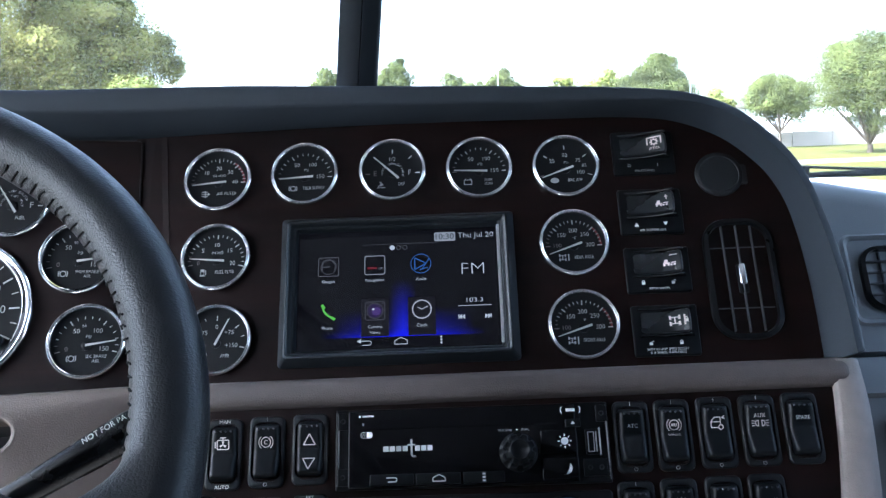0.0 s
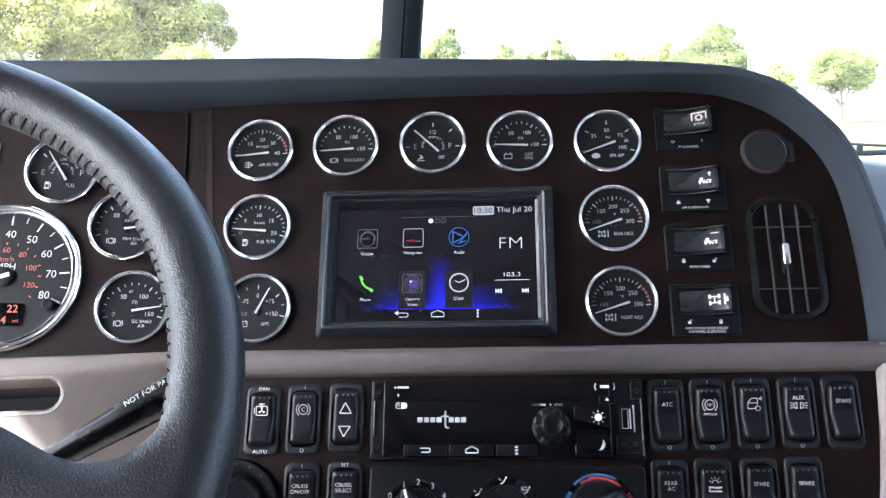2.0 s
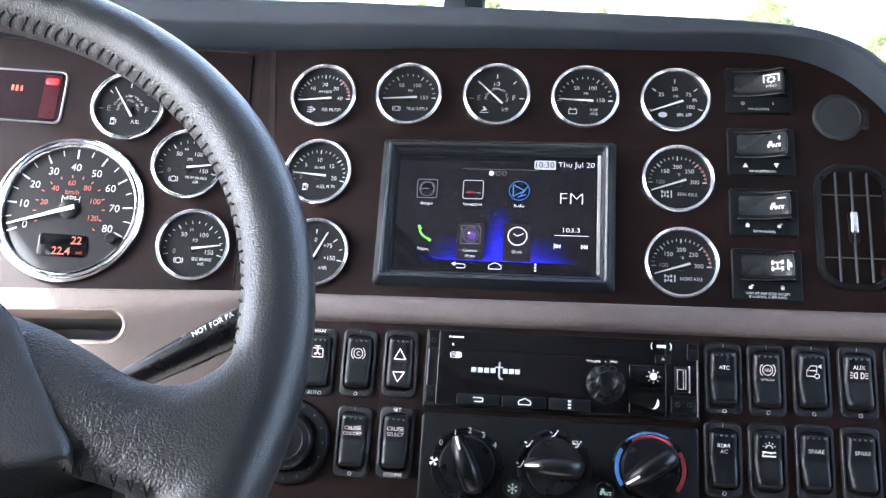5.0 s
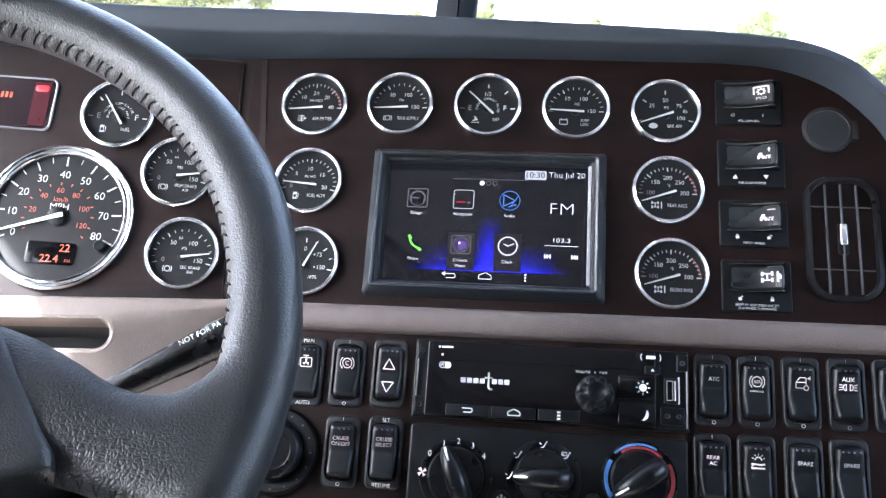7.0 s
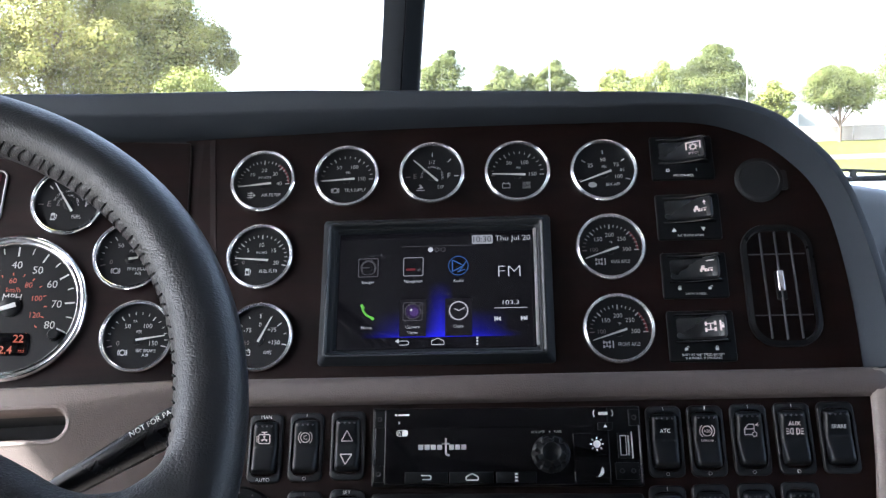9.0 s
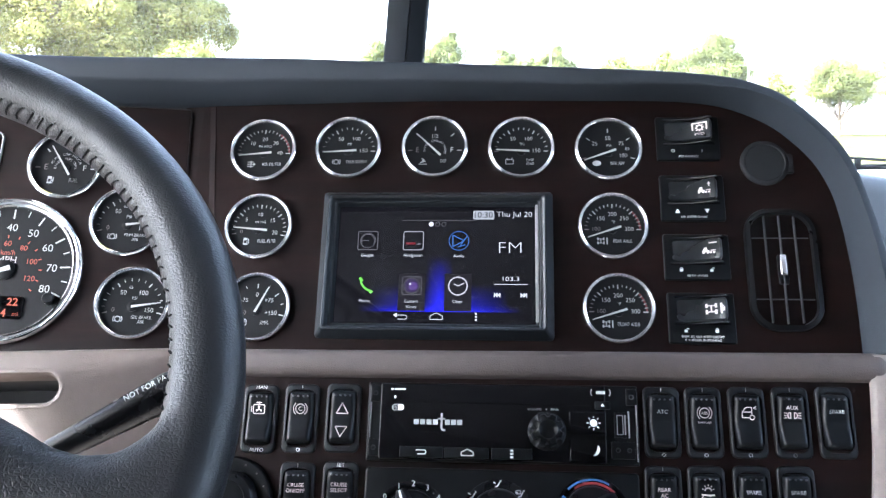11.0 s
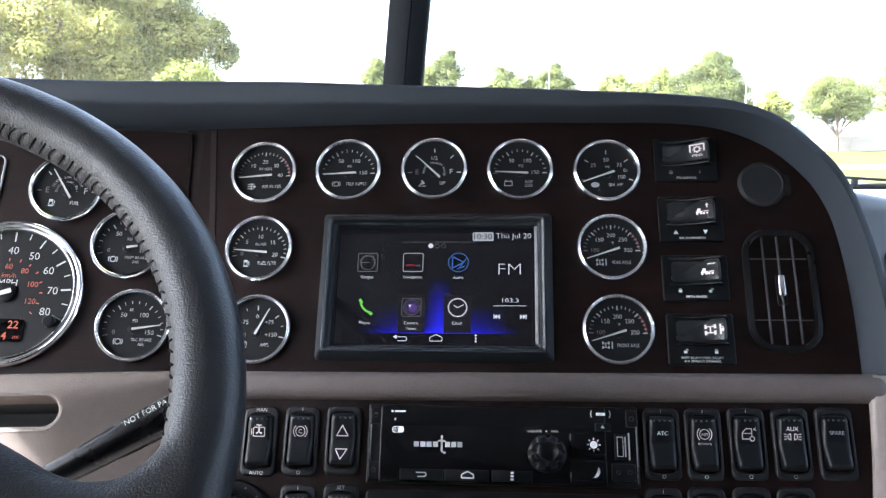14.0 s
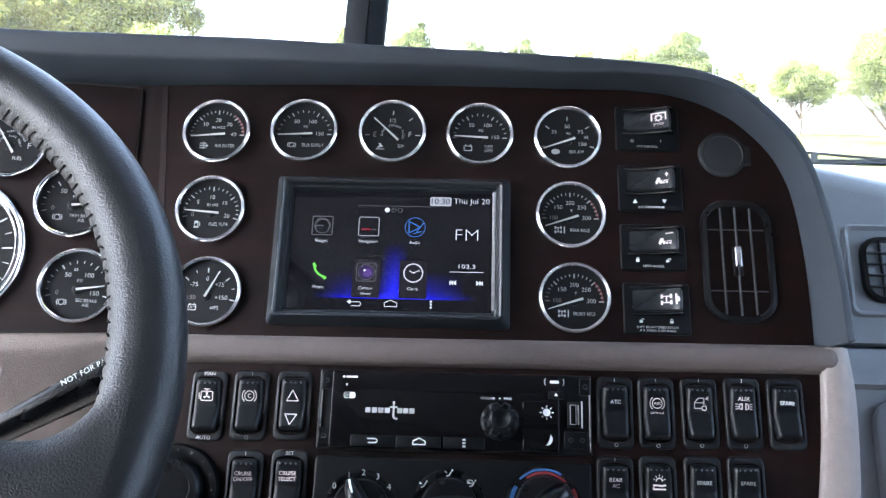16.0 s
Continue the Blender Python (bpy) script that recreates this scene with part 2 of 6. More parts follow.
def disc(bm, x, z, r, y, n=20, rz=None):
    return flat(bm, [(x + r * math.cos(2 * math.pi * k / n), z + (rz or r) * math.sin(2 * math.pi * k / n)) for k in range(n)], y)


def outline(bm, x, z, w, h, r, t, y):
    """A printed rounded-rectangle outline of line width t."""
    a, b = rounded(w, h, r), rounded(w - 2 * t, h - 2 * t, max(r - t, 1e-4))
    for k in range(len(a)):
        j = (k + 1) % len(a)
        flat(bm, [(x + a[k][0], z + a[k][1]), (x + a[j][0], z + a[j][1]), (x + b[j][0], z + b[j][1]), (x + b[k][0], z + b[k][1])], y)
    return bm


letters = {}


def text(bm, body, height, x, z, y, width=None, turn=0.0, align="CENTER", bold=-0.006):
    """Letters of that cap height, centred on x, z; width squeezes or stretches them."""
    key = (body, align, bold)
    if key not in letters:
        cu = bpy.data.curves.new("letters", "FONT")
        cu.body, cu.align_x, cu.align_y, cu.size, cu.resolution_u, cu.offset = body, align, "CENTER", 1.0, 3, bold
        ob = bpy.data.objects.new("letters", cu)
        scene.collection.objects.link(ob)
        me = ob.to_mesh()
        form = bmesh.new()
        form.from_mesh(me)
        bmesh.ops.remove_doubles(form, verts=form.verts[:], dist=1e-5)
        form.verts.index_update()
        vs = [tuple(v.co) for v in form.verts]
        fs = [tuple(v.index for v in f.verts) for f in form.faces]
        form.free()
        ob.to_mesh_clear()
        bpy.data.objects.remove(ob)
        bpy.data.curves.remove(cu)
        letters[key] = (vs, fs)
    vs, fs = letters[key]
    if not vs:
        return bm
    lo, hi = min(v[0] for v in vs), max(v[0] for v in vs)
    zl, zh = min(v[1] for v in vs), max(v[1] for v in vs)
    s = height / 0.73
    sx = s if width is None else width / (hi - lo)
    mid = (lo + hi) / 2 if align == "CENTER" else (lo if align == "LEFT" else hi)
    c, sn = math.cos(radians(turn)), math.sin(radians(turn))
    zc = (zl + zh) / 2
    made = []
    for vx, vz, _ in vs:
        px, pz = (vx - mid) * sx, (vz - zc) * s
        made.append(bm.verts.new((x + px * c - pz * sn, y, z + px * sn + pz * c)))
    for f in fs:
        try:
            nf = bm.faces.new([made[i] for i in f])
            nf.normal_update()
            if nf.normal.y > 0:
                nf.normal_flip()
        except ValueError:
            pass
    return bm


def arc_text(bm, body, height, r, a0, a1, y, zc=0.0):
    """Letters set along an arc from a0 to a1 degrees about the dial's centre."""
    for k, ch in enumerate(body):
        if ch != " ":
            a = a0 + (a1 - a0) * k / (len(body) - 1)
            text(bm, ch, height, r * math.cos(radians(a)), zc + r * math.sin(radians(a)), y, turn=a - 90)
    return bm


def spline(pts, n=8):
    """Catmull-Rom through the points."""
    pts = [Vector(p) for p in pts]
    ext = [2 * pts[0] - pts[1], *pts, 2 * pts[-1] - pts[-2]]
    out = []
    for k in range(1, len(ext) - 2):
        a, b, c, d = ext[k - 1:k + 3]
        for j in range(n):
            t = j / n
            out.append(0.5 * (2 * b + (c - a) * t + (2 * a - 5 * b + 4 * c - d) * t * t + (3 * b - a - 3 * c + d) * t ** 3))
    return out + [pts[-1]]


def tube(pts, radius, n=10, bm=None):
    """A round bar along points; radius a number or one per point."""
    bm = bm or bmesh.new()
    pts = [Vector(p) for p in pts]
    rings, up = [], None
    for k, p in enumerate(pts):
        d = (pts[min(k + 1, len(pts) - 1)] - pts[max(k - 1, 0)]).normalized()
        up = (up - d * up.dot(d)).normalized() if up else d.orthogonal().normalized()
        side = d.cross(up)
        r = radius[k] if isinstance(radius, (list, tuple)) else radius
        rings.append([p + (up * math.cos(2 * math.pi * j / n) + side * math.sin(2 * math.pi * j / n)) * r for j in range(n)])
    loops(bm, rings, True, True)
    return fixed(bm)


def at(x, y, z, base=None, turn=0.0):
    """A pose in the dash's frame."""
    return (base or DASH) @ pose(x, y, z, 0, 0, turn)

# ---- dashboard ----
LEFT = DASH @ pose(-0.186, 0.0, 0, 0, 0, 7.0) @ pose(0.186, 0, 0)   # the driver's panel turns towards the wheel
LOW = -0.015                                                        # depth of the lower panel
dashboard = thing("dashboard", at(0, 0, 0), "wraparound truck dashboard with dark wood panels under a black vinyl brow", "dashboard")


def in_dash(m):
    return DASH.inverted() @ m


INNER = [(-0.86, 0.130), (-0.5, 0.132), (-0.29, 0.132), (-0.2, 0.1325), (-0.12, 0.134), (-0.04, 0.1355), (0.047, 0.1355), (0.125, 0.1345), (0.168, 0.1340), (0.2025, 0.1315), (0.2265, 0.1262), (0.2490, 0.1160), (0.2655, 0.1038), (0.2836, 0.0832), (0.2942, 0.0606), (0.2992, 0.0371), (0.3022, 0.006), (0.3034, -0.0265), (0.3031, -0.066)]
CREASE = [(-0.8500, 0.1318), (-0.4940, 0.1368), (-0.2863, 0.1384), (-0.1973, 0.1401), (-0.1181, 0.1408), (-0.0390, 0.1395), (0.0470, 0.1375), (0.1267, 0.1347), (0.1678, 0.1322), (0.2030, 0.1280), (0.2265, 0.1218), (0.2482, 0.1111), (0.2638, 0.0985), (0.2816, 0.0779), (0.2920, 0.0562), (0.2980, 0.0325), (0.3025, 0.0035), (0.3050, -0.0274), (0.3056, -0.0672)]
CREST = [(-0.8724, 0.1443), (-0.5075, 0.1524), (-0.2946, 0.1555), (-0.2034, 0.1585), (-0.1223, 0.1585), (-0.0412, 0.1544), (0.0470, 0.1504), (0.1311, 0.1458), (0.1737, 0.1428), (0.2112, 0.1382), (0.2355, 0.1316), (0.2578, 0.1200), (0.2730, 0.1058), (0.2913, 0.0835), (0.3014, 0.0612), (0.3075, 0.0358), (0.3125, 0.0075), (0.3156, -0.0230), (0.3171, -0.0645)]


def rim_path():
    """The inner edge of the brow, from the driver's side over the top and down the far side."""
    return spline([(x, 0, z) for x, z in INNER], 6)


def turned_in(x):
    """How far the driver's side of the dash stands forward at x."""
    t, soft = x + 0.186, 0.07
    bend = 0.0 if t > soft else t if t < -soft else -((soft - t) ** 2) / (4 * soft)
    return bend * math.tan(radians(7.0))


# wood panel behind the right-hand gauges, and the driver's one
bm = bmesh.new()
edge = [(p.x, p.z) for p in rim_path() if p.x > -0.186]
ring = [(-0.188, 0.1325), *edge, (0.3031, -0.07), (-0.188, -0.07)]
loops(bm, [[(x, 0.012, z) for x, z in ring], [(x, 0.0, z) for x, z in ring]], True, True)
part("centre_panel", fixed(bm), WOOD, dashboard, "dark red-brown lacquered wood gauge panel", 0)
bm = bmesh.new()
def panel_ring(k, y):
    """Outline of the driver's panel, drawn in by k, with a rounded upper corner."""
    pts = [(-0.80, 0.1295 - k)]
    for a in (90, 70, 45, 20, 0):
        pts.append((-0.2005 + (0.003 - k) * math.cos(radians(a)), 0.1265 + (0.003 - k) * math.sin(radians(a))))
    return [(x, y, z) for x, z in [*pts, (-0.188 - k, -0.070), (-0.80, -0.100)]]


loops(bm, [panel_ring(0.0, 0.012), panel_ring(0.0, 0.0012), panel_ring(0.0006, 0.0003), panel_ring(0.0018, 0.0)], True, True)
ob = part("driver_panel", fixed(bm), WOOD, dashboard, "dark red-brown lacquered wood instrument panel", 0)
ob.matrix_basis = in_dash(LEFT)
# thin grey tube along the driver's panel, in place of its bevel's highlight
bm = tube([Vector(q) for q in [(-0.80, -0.0002, 0.1291), (-0.5, -0.0002, 0.1291), *panel_ring(0.0004, -0.0002)[1:6], *[(-0.1979 + 0.0095 * (0.1265 - z) / 0.1965, -0.0002, z) for z in (0.10, 0.05, 0.0, -0.07)]]], 0.0003, 6)
ob = part("panel_edge", bm, DULL, dashboard, "thin dull grey line for the bevel's highlight")
ob.matrix_basis = in_dash(LEFT)
# recessed filler between the two
bm = bmesh.new()
loops(bm, [[(x - 0.097 * (z - 0.1), y, z) for x, y in ((-0.2010, 0.004), (-0.2005, 0.0012), (-0.1850, 0.0006), (-0.1752, -0.0006), (-0.1735, 0.004))] for z in (-0.066, 0.1325)], True, True)
part("seam_filler", fixed(bm), WOOD, dashboard)

# brow: recessed wall, crease, soft lip, and the cover that runs forward to the windscreen
PROFILE = [(0.0, 0.0, 0.004), (0.05, 0.0, -0.003), (0.5, 0.0, -0.0145), (0.92, 0.0, -0.0245), (1.0, 0.03, -0.0265), (1.0, 0.12, -0.0280), (1.0, 0.5, -0.0298), (1.0, 0.60, -0.0302), (1.0, 0.66, -0.0305), (1.0, 0.8, -0.0311), (1.0, 0.95, -0.0310), (1.0, 1.01, -0.0298), (1.0, 1.06, -0.0265), (1.0, 1.09, -0.020), (1.0, 1.10, -0.010)]
bm = bmesh.new()
rings = []
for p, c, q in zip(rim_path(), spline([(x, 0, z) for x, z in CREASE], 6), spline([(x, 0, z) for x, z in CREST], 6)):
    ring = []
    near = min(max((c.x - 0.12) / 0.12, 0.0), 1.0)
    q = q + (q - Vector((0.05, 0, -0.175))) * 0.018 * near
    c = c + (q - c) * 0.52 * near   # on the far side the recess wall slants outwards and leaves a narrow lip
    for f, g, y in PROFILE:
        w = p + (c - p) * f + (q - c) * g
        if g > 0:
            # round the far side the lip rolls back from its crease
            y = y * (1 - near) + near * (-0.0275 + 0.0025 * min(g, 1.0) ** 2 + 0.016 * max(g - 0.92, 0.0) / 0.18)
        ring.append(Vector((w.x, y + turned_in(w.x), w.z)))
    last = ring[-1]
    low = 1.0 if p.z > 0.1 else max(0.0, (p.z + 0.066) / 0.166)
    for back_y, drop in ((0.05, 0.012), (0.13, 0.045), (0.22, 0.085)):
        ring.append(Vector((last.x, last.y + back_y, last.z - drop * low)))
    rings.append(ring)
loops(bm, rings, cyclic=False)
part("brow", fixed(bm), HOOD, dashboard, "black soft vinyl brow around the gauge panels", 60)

# beige moulding under the wood panels
bm = bmesh.new()
strip = [(0.004, -0.0655), (-0.006, -0.0660), (-0.0165, -0.0672), (-0.0205, -0.0690), (-0.0225, -0.0730), (-0.0225, -0.0800), (-0.0205, -0.0842), (-0.0165, -0.0866), (-0.010, -0.0872), (0.004, -0.0872)]
xs = [-0.162, -0.1, 0.0, 0.1, 0.2, 0.29, 0.3030, 0.3056, 0.3076, 0.3090, 0.3098, 0.3100]
rings = []
for x in xs:
    inset = 0.0034 * (1 - math.sqrt(max(0, 1 - ((x - 0.3030) / 0.00702) ** 2))) if x > 0.3030 else 0.0
    tilt = 0.0016 * (x - 0.05) / 0.25
    rings.append([(x, min(y + inset * 0.9, 0.004), (z if abs(z + 0.0765) < 0.001 else z + (inset if z < -0.0765 else -inset)) + tilt) for y, z in strip])
loops(bm, rings, True, True)
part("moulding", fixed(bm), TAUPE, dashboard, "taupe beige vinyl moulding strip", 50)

# beige knee panel on the driver's side, with a slot-shaped pocket
bm = bmesh.new()
px, pz, pw, ph = -0.3555, -0.0955, 0.190, 0.0200
W, H, ocx, ocz = 0.62, 0.22, -0.462, -0.1772


def knee(w, h, r, cx, cz, y):
    return [(cx + x, y, cz + z + 0.055 * (cx + x + 0.186)) for x, z in rounded(w, h, r, 6)]


loops(bm, [knee(W, H, 0.004, ocx, ocz, 0.01), knee(W, H, 0.004, ocx, ocz, -0.010), knee(W - 0.003, H - 0.003, 0.004, ocx, ocz, -0.0145), knee(W - 0.010, H - 0.010, 0.004, ocx, ocz, -0.0165),
           knee(pw + 0.011, ph + 0.011, 0.015, px, pz, -0.0165), knee(pw + 0.007, ph + 0.007, 0.013, px, pz, -0.0176), knee(pw + 0.003, ph + 0.003, 0.011, px, pz, -0.0172), knee(pw, ph, ph / 2, px, pz, -0.0145), knee(pw - 0.001, ph - 0.001, 0.009, px, pz, 0.010)])
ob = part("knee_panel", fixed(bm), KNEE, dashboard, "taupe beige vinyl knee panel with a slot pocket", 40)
ob.matrix_basis = in_dash(LEFT)

bm = bmesh.new()
loops(bm, [knee(pw - 0.001, ph - 0.001, 0.009, px, pz, 0.0102), knee(pw - 0.001, ph - 0.001, 0.009, px, pz, 0.060)], False, True)
ob = part("pocket_liner", fixed(bm), LINER, dashboard, "dark grey pocket lining")
ob.matrix_basis = in_dash(LEFT)

# lower panel and its beige end trim
bm = bmesh.new()
ring = [(-0.20, -0.083), (0.306, -0.083), (0.300, -0.12), (0.290, -0.165), (0.276, -0.21), (0.262, -0.25), (0.25, -0.30), (-0.20, -0.30)]
loops(bm, [[(x, LOW + 0.012, z) for x, z in ring], [(x, LOW, z) for x, z in ring]], True, True)
part("lower_panel", fixed(bm), WOOD, dashboard, "dark lacquered wood switch panel", 0)
bm = bmesh.new()
inner_x = spline([(0.2995, 0, -0.0672), (0.2988, 0, -0.0800), (0.2975, 0, -0.10), (0.2935, 0, -0.14), (0.2865, 0, -0.18), (0.272, 0, -0.225), (0.25, 0, -0.30)], 4)
outer_x = spline([(0.3215, 0, -0.0672), (0.3226, 0, -0.0800), (0.3235, 0, -0.10), (0.3215, 0, -0.14), (0.3165, 0, -0.18), (0.303, 0, -0.225), (0.281, 0, -0.30)], 4)
rings = []
for a, b in zip(inner_x, outer_x):
    w = b.x - a.x
    rings.append([(a.x, LOW + 0.004, a.z), (a.x, LOW - 0.004, a.z), (a.x + 0.1 * w, LOW - 0.0062, a.z), (a.x + 0.6 * w, LOW - 0.0055, a.z), (a.x + 0.72 * w, LOW - 0.0035, b.z), (b.x - 0.002, LOW + 0.001, b.z), (b.x, LOW + 0.006, b.z), (b.x, LOW + 0.16, b.z)])
loops(bm, rings, cyclic=False)
bm.faces.new([bm.verts[0], bm.verts[1], bm.verts[2], bm.verts[3], bm.verts[4], bm.verts[5], bm.verts[6], bm.verts[7]]) if bm.verts.ensure_lookup_table() is None else None
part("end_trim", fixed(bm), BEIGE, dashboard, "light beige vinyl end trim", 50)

# accessory plug cap, flush in the panel
CAPRUBBER = material("black_cap_rubber", (0.0075, 0.0088, 0.0105), 0.55, vary=0.15, scale=40, spec=0.35)
cap = thing("socket_cap", at(0.2490, 0, 0.0808), "round black rubber socket cap set in the wood panel", "cap")
part("cap_body", lathe([(0.0178, 0.001), (0.0178, -0.0018), (0.0168, -0.0026), (0.0148, -0.0028), (0.0144, -0.0024)], 36, close_last=True), CAPRUBBER, cap)
bm = bmesh.new()
box(bm, 0.0120, 0.0210, -0.0022, 0.001, -0.0085, 0.0075, 0.0010)
part("pull_tab", bm, CAPRUBBER, cap)


# ---- gauges ----
def icon(bm, kind, x, z, s, y):
    """Small pictograms, s tall."""
    if kind == "box":
        outline(bm, x, z, 1.2 * s, 0.8 * s, 0.1 * s, 0.1 * s, y)
        bar(bm, x - 0.35 * s, z + 0.4 * s, x - 0.35 * s, z + 0.6 * s, 0.14 * s, y)
        bar(bm, x + 0.35 * s, z + 0.4 * s, x + 0.35 * s, z + 0.6 * s, 0.14 * s, y)
    elif kind == "brake":
        arc(bm, x, z, 0.36 * s, 0, 360, 0.1 * s, y, 18)
        arc(bm, x, z, 0.58 * s, 140, 220, 0.1 * s, y, 8)
        arc(bm, x, z, 0.58 * s, -40, 40, 0.1 * s, y, 8)
    elif kind == "pump":
        outline(bm, x - 0.1 * s, z, 0.55 * s, 0.9 * s, 0.05 * s, 0.1 * s, y)
        bar(bm, x - 0.1 * s, z + 0.1 * s, x - 0.1 * s, z + 0.35 * s, 0.35 * s, y)
        bar(bm, x + 0.35 * s, z - 0.35 * s, x + 0.35 * s, z + 0.3 * s, 0.1 * s, y)
        bar(bm, x - 0.45 * s, z - 0.5 * s, x + 0.3 * s, z - 0.5 * s, 0.1 * s, y)
    elif kind == "axle":
        for dx in (-0.4, 0.4):
            bar(bm, x + dx * s, z - 0.5 * s, x + dx * s, z - 0.1 * s, 0.2 * s, y)
            bar(bm, x + dx * s, z + 0.1 * s, x + dx * s, z + 0.5 * s, 0.2 * s, y)
        bar(bm, x - 0.4 * s, z - 0.3 * s, x + 0.4 * s, z - 0.3 * s, 0.1 * s, y)
        bar(bm, x - 0.4 * s, z + 0.3 * s, x + 0.4 * s, z + 0.3 * s, 0.1 * s, y)
        bar(bm, x, z - 0.3 * s, x, z + 0.3 * s, 0.12 * s, y)
        bar(bm, x + 0.85 * s, z - 0.5 * s, x + 0.85 * s, z + 0.5 * s, 0.16 * s, y)
    elif kind == "flow":
        for dz in (-0.35, 0, 0.35):
            bar(bm, x - 0.6 * s, z + dz * s, x + 0.3 * s, z + dz * s, 0.1 * s, y)
        bar(bm, x - 0.05 * s, z - 0.55 * s, x - 0.05 * s, z + 0.55 * s, 0.12 * s, y)
        flat(bm, [(x + 0.3 * s, z - 0.25 * s), (x + 0.65 * s, z), (x + 0.3 * s, z + 0.25 * s)], y)
    elif kind == "drops":
        bar(bm, x - 0.6 * s, z - 0.5 * s, x + 0.6 * s, z - 0.5 * s, 0.1 * s, y)
        bar(bm, x - 0.4 * s, z - 0.25 * s, x + 0.2 * s, z - 0.1 * s, 0.14 * s, y)
        bar(bm, x - 0.1 * s, z + 0.1 * s, x + 0.4 * s, z - 0.1 * s, 0.3 * s, y, 0.1 * s)
        bar(bm, x - 0.2 * s, z + 0.4 * s, x + 0.2 * s, z + 0.2 * s, 0.12 * s, y)
    elif kind == "foot":
        disc(bm, x, z, 0.62 * s, y, 18, 0.42 * s)
    elif kind == "battery":
        outline(bm, x, z, 1.1 * s, 0.8 * s, 0.05 * s, 0.1 * s, y)
        text(bm, "A", 0.45 * s, x - 0.12 * s, z, y)
        bar(bm, x + 0.2 * s, z + 0.12 * s, x + 0.42 * s, z + 0.12 * s, 0.07 * s, y)
        bar(bm, x - 0.3 * s, z + 0.4 * s, x - 0.3 * s, z + 0.55 * s, 0.16 * s, y)
        bar(bm, x + 0.3 * s, z + 0.4 * s, x + 0.3 * s, z + 0.55 * s, 0.16 * s, y)
    return bm


def bezel_ring(r, n=56):
    """Domed chrome ring with a shallow step inside."""
    return lathe([(r, 0.002), (r, -0.0010), (r * 0.992, -0.0030), (r * 0.972, -0.0045), (r * 0.950, -0.0050), (r * 0.932, -0.0045), (r * 0.922, -0.0036), (r * 0.914, -0.0036), (r * 0.905, -0.0044), (r * 0.888, -0.0047), (r * 0.870, -0.0040), (r * 0.857, -0.0022), (r * 0.850, -0.0004)], n)


def gauge(label, x, z, r, needle, marks, minors, unit, caption, symbol, base=None, sweep=(180.0, 0.0), red=None, tail=0.24, major_dim=(), extra=(), curved=(), group="small round gauges"):
    """A round instrument: chrome bezel, dial, ticks, figures, pointer and lens."""
    g = thing("gauge", at(x, 0, z - 0.0014, base), label, "gauge", group)
    part("bezel", bezel_ring(r), CHROME, g, "polished chrome bezel")
    dial = part("dial", lathe([(r * 0.87, 0.001), (r * 0.866, -0.0006), (r * 0.45, -0.0008)], 48, close_last=True), DIAL, g)
    zc, y = -0.10 * r, -0.0013
    a0, a1 = sweep
    ticks, faint = bmesh.new(), bmesh.new()
    count = (len(marks) - 1) * (minors + 1)
    for k in range(count + 1):
        a = radians(a0 + (a1 - a0) * k / count)
        big = k % (minors + 1) == 0
        ra, rb = (0.66 if big else 0.71), 0.79
        c, s = math.cos(a), math.sin(a)
        squash = 0.97
        target = faint if k < 0.12 * count else ticks
        bar(target, ra * r * c, zc + ra * r * s * squash, rb * r * c, zc + rb * r * s * squash, (0.028 if big else 0.017) * r, y)
    part("scale", ticks, PRINT, dial)
    if faint.verts:
        part("low_scale", faint, DIM, dial, "dim reddish ticks at the low end")
    for k, word in enumerate(marks):
        if word:
            figs = bmesh.new()
            a = radians(a0 + (a1 - a0) * k / (len(marks) - 1))
            text(figs, word, (0.17 if word in "EF" else 0.125) * r, (0.53 - 0.025 * len(word)) * r * math.cos(a), zc + 0.44 * r * math.sin(a) + 0.02 * r, y)
            part("figure", figs, PRINT if k else DIM, dial)
    for word, ex, ez, eh, turn in extra:
        part("small_print", text(bmesh.new(), word, eh * r, ex * r, ez * r, y, turn=turn), SILVER, dial)
    for word, er, a0_, a1_, eh in curved:
        part("small_print", arc_text(bmesh.new(), word, eh * r, er * r, a0_, a1_, y, zc), SILVER, dial)
    words, sign = bmesh.new(), bmesh.new()
    if unit:
        part("unit", text(bmesh.new(), unit, 0.085 * r, 0.03 * r, 0.13 * r, y), SILVER, dial)
    lines = caption.split("/")
    for k, line in enumerate(lines):
        text(words, line, 0.105 * r if len(lines) == 1 else 0.09 * r, 0.26 * r, (-0.44 - 0.12 * k + 0.06 * (len(lines) - 1)) * r, y, width=0.058 * r * len(line))
    icon(sign, symbol, -0.34 * r, -0.44 * r, 0.2 * r, y)
    part("symbol", sign, SILVER, dial)
    part("caption", words, SILVER, dial)
    if red:
        part("red_band", arc(bmesh.new(), 0, zc, 0.76 * r, red[0], red[1], 0.05 * r, y + 0.0002), BAND, dial)
    a = radians(needle)
    c, s = math.cos(a), math.sin(a)
    bm = bmesh.new()
    h = Vector((-s, c)) * r
    tip, end = Vector((c, s)) * 0.74 * r, Vector((c, s)) * -tail * r
    shape = [end + h * 0.030, end - h * 0.030, tip - h * 0.010, tip + h * 0.010]
    loops(bm, [[(p.x, yy, zc + p.y) for p in shape] for yy in (-0.0022, -0.0028)], True, True)
    part("pointer", fixed(bm), POINTER, g, "white pointer")
    part("hub", lathe([(0.13 * r, -0.0010), (0.13 * r, -0.0018), (0.10 * r, -0.0021)], 20, z=zc, close_last=True), BLACK, g)
    return g


